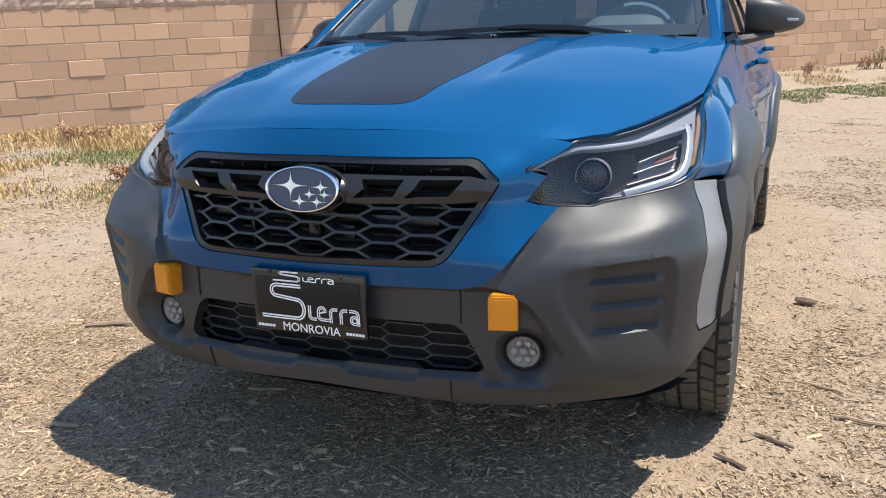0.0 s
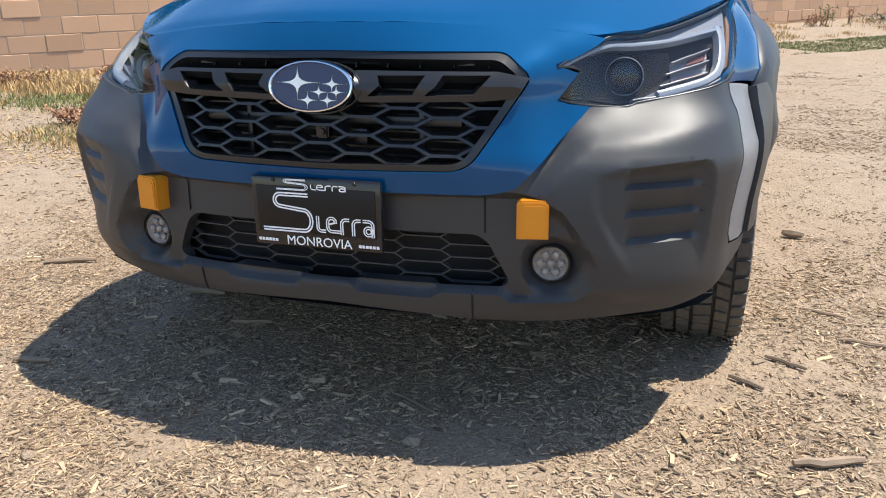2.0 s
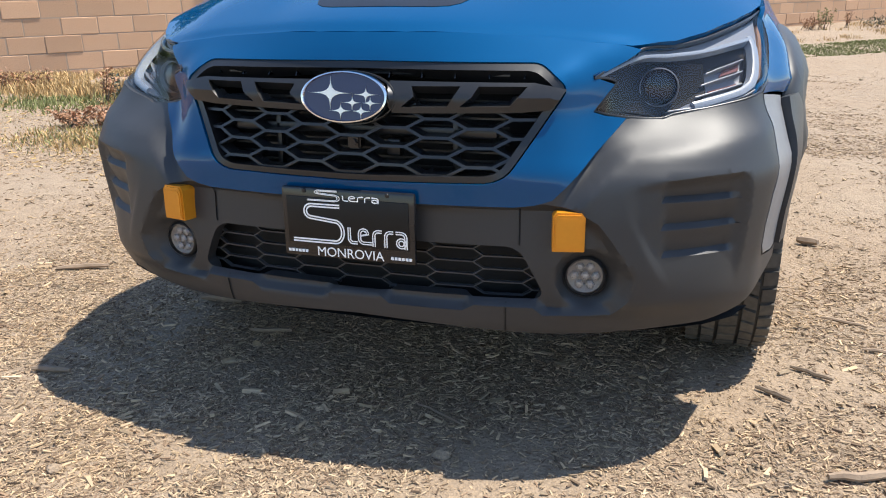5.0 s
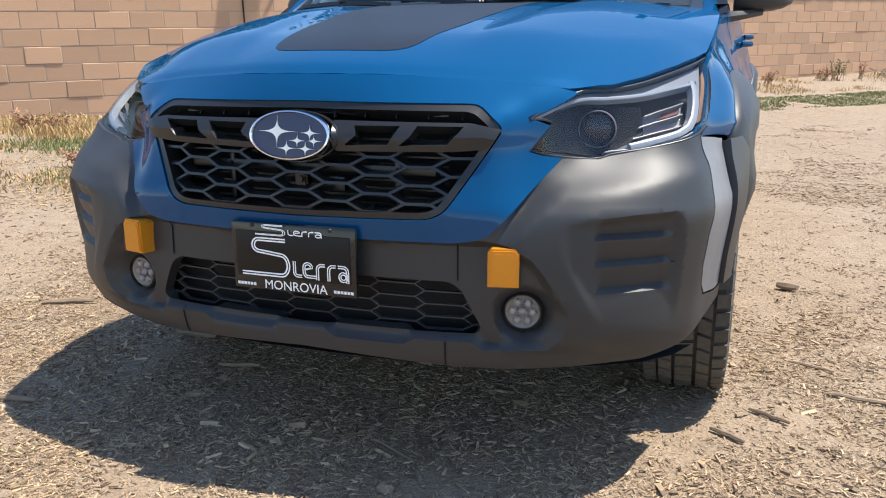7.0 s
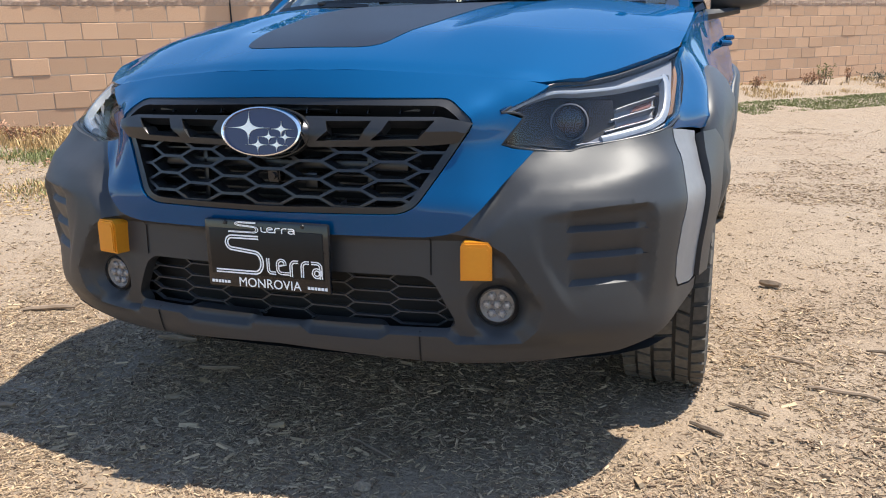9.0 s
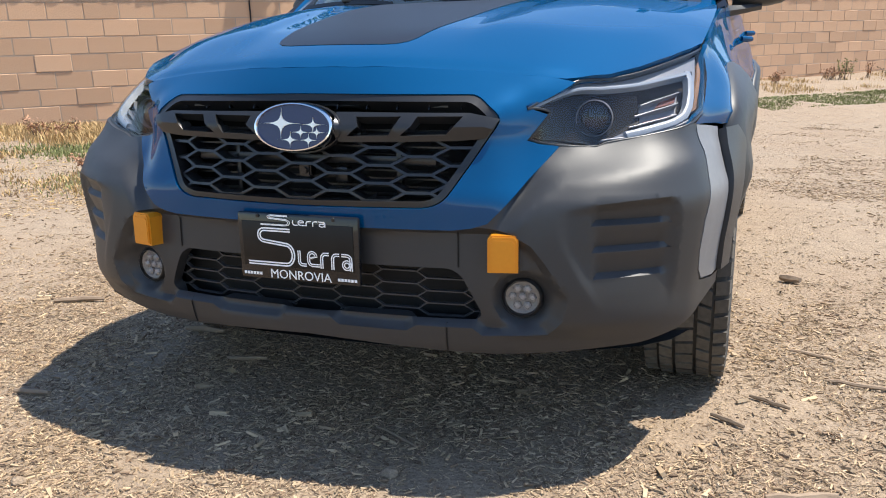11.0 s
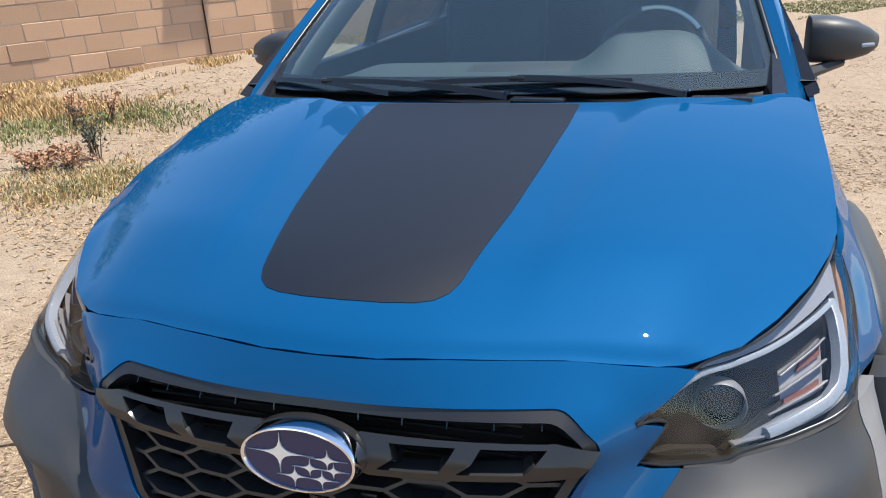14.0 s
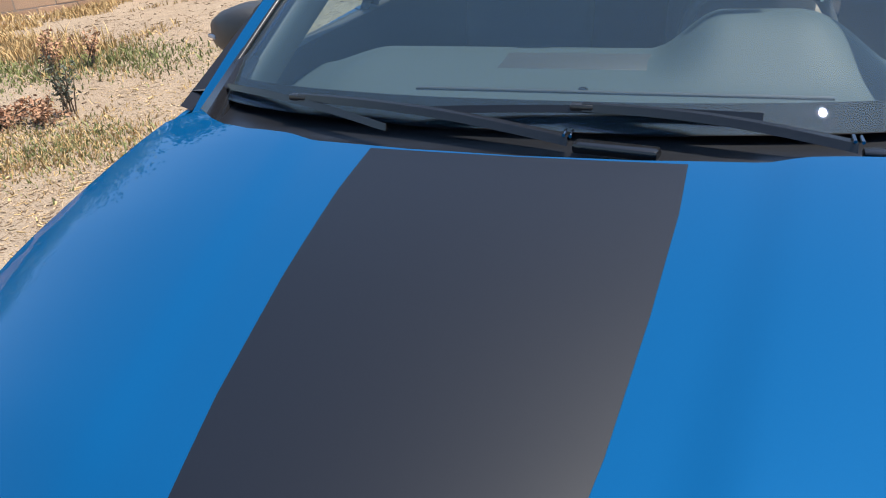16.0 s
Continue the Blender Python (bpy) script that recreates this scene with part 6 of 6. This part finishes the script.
def blades(name, n, area, hmin, hmax, w, seed, mat, label, cat, lean=0.9):
    """Upright blades of grass or straw."""
    rg = random.Random(seed)
    vs, fs = [], []
    for _ in range(n):
        x, y = area(rg)
        h = hmin + (hmax - hmin) * rg.random() ** 1.6
        a = rg.random() * 6.283
        dx, dy = math.cos(a), math.sin(a)
        le = rg.random() * lean
        b = rg.random() * 6.283
        z = ground_z(x, y) - 0.01
        k = len(vs)
        ww = w * (0.6 + 0.8 * rg.random())
        mx, my = x + math.cos(b) * le * h * 0.35, y + math.sin(b) * le * h * 0.35
        tx, ty = x + math.cos(b) * le * h, y + math.sin(b) * le * h
        vs += [(x - dx * ww, y - dy * ww, z), (x + dx * ww, y + dy * ww, z), (mx + dx * ww * 0.7, my + dy * ww * 0.7, z + h * 0.6), (mx - dx * ww * 0.7, my - dy * ww * 0.7, z + h * 0.6), (tx, ty, z + h)]
        fs += [(k, k + 1, k + 2, k + 3), (k + 3, k + 2, k + 4)]
    return tagged(big(name, vs, fs, mat), label, cat, kind="stuff")


def along(s0, s1, d0, d1, clump=0.0):
    def pick(rg):
        while True:
            s, d = rg.uniform(s0, s1), rg.uniform(d0, d1)
            p = on_wall(s, d)
            if not clump or noise.noise((p.x * 1.3, p.y * 1.3, 3.3)) > clump - 0.5 + 0.4 * rg.random():
                return p.x, p.y
    return pick


def spot(x, y, rx, ry):
    def pick(rg):
        return x + rg.gauss(0, rx), y + rg.gauss(0, ry)
    return pick


blades("dry_grass", 17600, along(-9, 6, 0.02, 1.0, 0.45), 0.03, 0.11, 0.0075, 51, STRAW, "dry straw-coloured grass along the foot of the wall", "dry grass")
blades("dry_grass", 8800, along(-9, 5, 0.6, 6.0, 0.72), 0.02, 0.09, 0.0090, 52, STRAW, "scattered patches of dry straw on the dirt", "dry grass")
blades("dry_grass", 3840, spot(-6.5, 6.2, 0.6, 0.25), 0.03, 0.17, 0.0075, 53, STRAW, "tall tuft of dry golden grass before the wall", "dry grass")
blades("green_grass", 2080, spot(-5.9, 5.35, 0.5, 0.3), 0.02, 0.08, 0.0075, 54, GREENWEED, "low patch of green weeds on the dirt", "weeds")
blades("green_grass", 2240, spot(-5.0, 6.0, 0.45, 0.28), 0.02, 0.08, 0.0075, 55, GREENWEED, "low patch of green weeds on the dirt", "weeds")
blades("green_grass", 2400, spot(-3.9, 3.85, 0.42, 0.3), 0.015, 0.06, 0.0060, 56, GREENWEED, "yellow-green grass tuft on the chips", "weeds")
blades("dry_grass", 3200, spot(-3.9, 3.9, 0.5, 0.4), 0.015, 0.065, 0.0060, 60, STRAW, "dry grass mixed with green on the chips", "dry grass")
blades("green_grass", 42000, along(7.5, 27.0, 2.55, 3.6, -0.1), 0.012, 0.042, 0.012, 57, GREENWEED, "strip of low green grass across the lot", "grass")
blades("dry_grass", 6000, along(8.0, 27.0, 0.1, 2.4, 0.5), 0.03, 0.12, 0.007, 58, STRAW, "dry grass on the bank below the wall", "dry grass")


chips("lot_litter", 26000, lambda r: (-9.5 + 7.0 * r.random(), 2.2 + 6.5 * r.random()), 0.008, 0.035, 21, CHIPMAT, "bark, gravel and straw litter on the dirt", "litter")
chips("straw_litter", 3500, lambda r: (-9.5 + 7.0 * r.random(), 2.2 + 7.0 * r.random()), 0.015, 0.055, 22, STRAW, "loose dry straw lying on the dirt", "straw", 0.06)


chips("bark_litter", 17000, lambda r: (-9.5 + 7.5 * r.random(), 1.6 + 7.0 * r.random()), 0.008, 0.040, 26, DARKCHIP, "dark bark and twig litter on the dirt", "litter", dens=lambda x, y: 0.15 + 0.85 * drift(x, y))
chips("gravel", 22000, lambda r: (0.9 + 8.5 * r.random() ** 1.5, -0.4 + 16 * r.random() ** 2.0), 0.003, 0.012, 23, PEBBLE, "fine gravel and crumbs on the bare dirt", "gravel", 0.5)


def weed(x, y, h, r, n, seed, mat, leafmat, label):
    t = new("weed")
    tagged(t, label, "weed", "weeds on the lot")
    rg = random.Random(seed)
    z = ground_z(x, y)
    bm = bmesh.new()
    tips = []
    for _ in range(n):
        a = rg.random() * 6.283
        q = Vector((x + math.cos(a) * r * rg.random(), y + math.sin(a) * r * rg.random(), z + h * (0.5 + 0.5 * rg.random())))
        b = Vector((x + rg.gauss(0, r * 0.25), y + rg.gauss(0, r * 0.25), z - 0.01))
        tube(bm, [b, b.lerp(q, 0.5) + Vector((0, 0, 0.05 * h)), q], [0.006, 0.005, 0.002], 5)
        tips += [b.lerp(q, k) for k in (0.45, 0.6, 0.75, 0.9, 1.0)]
    part("stalk", bm, mat, t)
    vs, fs = [], []
    for p in tips:
        for _ in range(5):
            l = 0.022 + 0.026 * rg.random()
            m = Matrix.Translation(p + Vector((rg.gauss(0, 0.02), rg.gauss(0, 0.02), rg.gauss(0, 0.015)))) @ Euler((rg.gauss(0, 0.8), rg.gauss(0, 0.8), rg.random() * 6.283)).to_matrix().to_4x4()
            k = len(vs)
            vs += [m @ Vector(q) for q in ((0, 0, 0), (l * 0.3, l * 0.5, 0.004), (0, l, 0), (-l * 0.3, l * 0.5, 0.004))]
            fs += [(k, k + 1, k + 2), (k, k + 2, k + 3)]
    ob = big("foliage", vs, fs, leafmat)
    ob.parent = t


GREYWEED = surface("dusty_green_leaf", (0.075, 0.085, 0.055), 0.8, grain=(9, 0.5, (0.12, 0.125, 0.085)), island=0.3)
for x, y, h, r, n, sd, lm, lab in ((-4.62, 4.22, 0.17, 0.26, 20, 1, DEADWEED, "dead red-brown weed"), (-4.32, 4.32, 0.18, 0.20, 14, 2, DEADWEED, "dead red-brown weed"), (-4.30, 4.55, 0.46, 0.12, 9, 3, GREYWEED, "tall dusty green weed"), (-5.35, 5.55, 0.38, 0.20, 9, 4, DEADWEED, "tall dead brown weed"), (-5.1, 5.75, 0.30, 0.16, 7, 5, DEADWEED, "tall dead brown weed"), (-7.2, 6.0, 0.30, 0.22, 10, 6, DEADWEED, "dead brown weed"), (-6.9, 6.25, 0.26, 0.25, 9, 7, DEADWEED, "dead brown weed")):
    weed(x, y, h, r, n, sd, BARK, lm, lab + " rooted in dry dirt")
for s, d, h, r, n, sd, lm, lab in ((12.75, 1.0, 0.50, 0.22, 12, 11, GREENWEED, "green weed"), (12.3, 1.0, 0.28, 0.28, 14, 12, DEADWEED, "dead brown weed"), (13.6, 1.0, 0.36, 0.14, 6, 13, DEADWEED, "dead brown weed"), (10.6, 1.0, 0.25, 0.25, 10, 14, DEADWEED, "dead brown weed"), (14.4, 1.2, 0.30, 0.5, 12, 15, GREYWEED, "low grey-green weed")):
    p = on_wall(s, d)
    weed(p.x, p.y, h, r, n, sd, BARK, lm, lab + " on the bank below the wall")
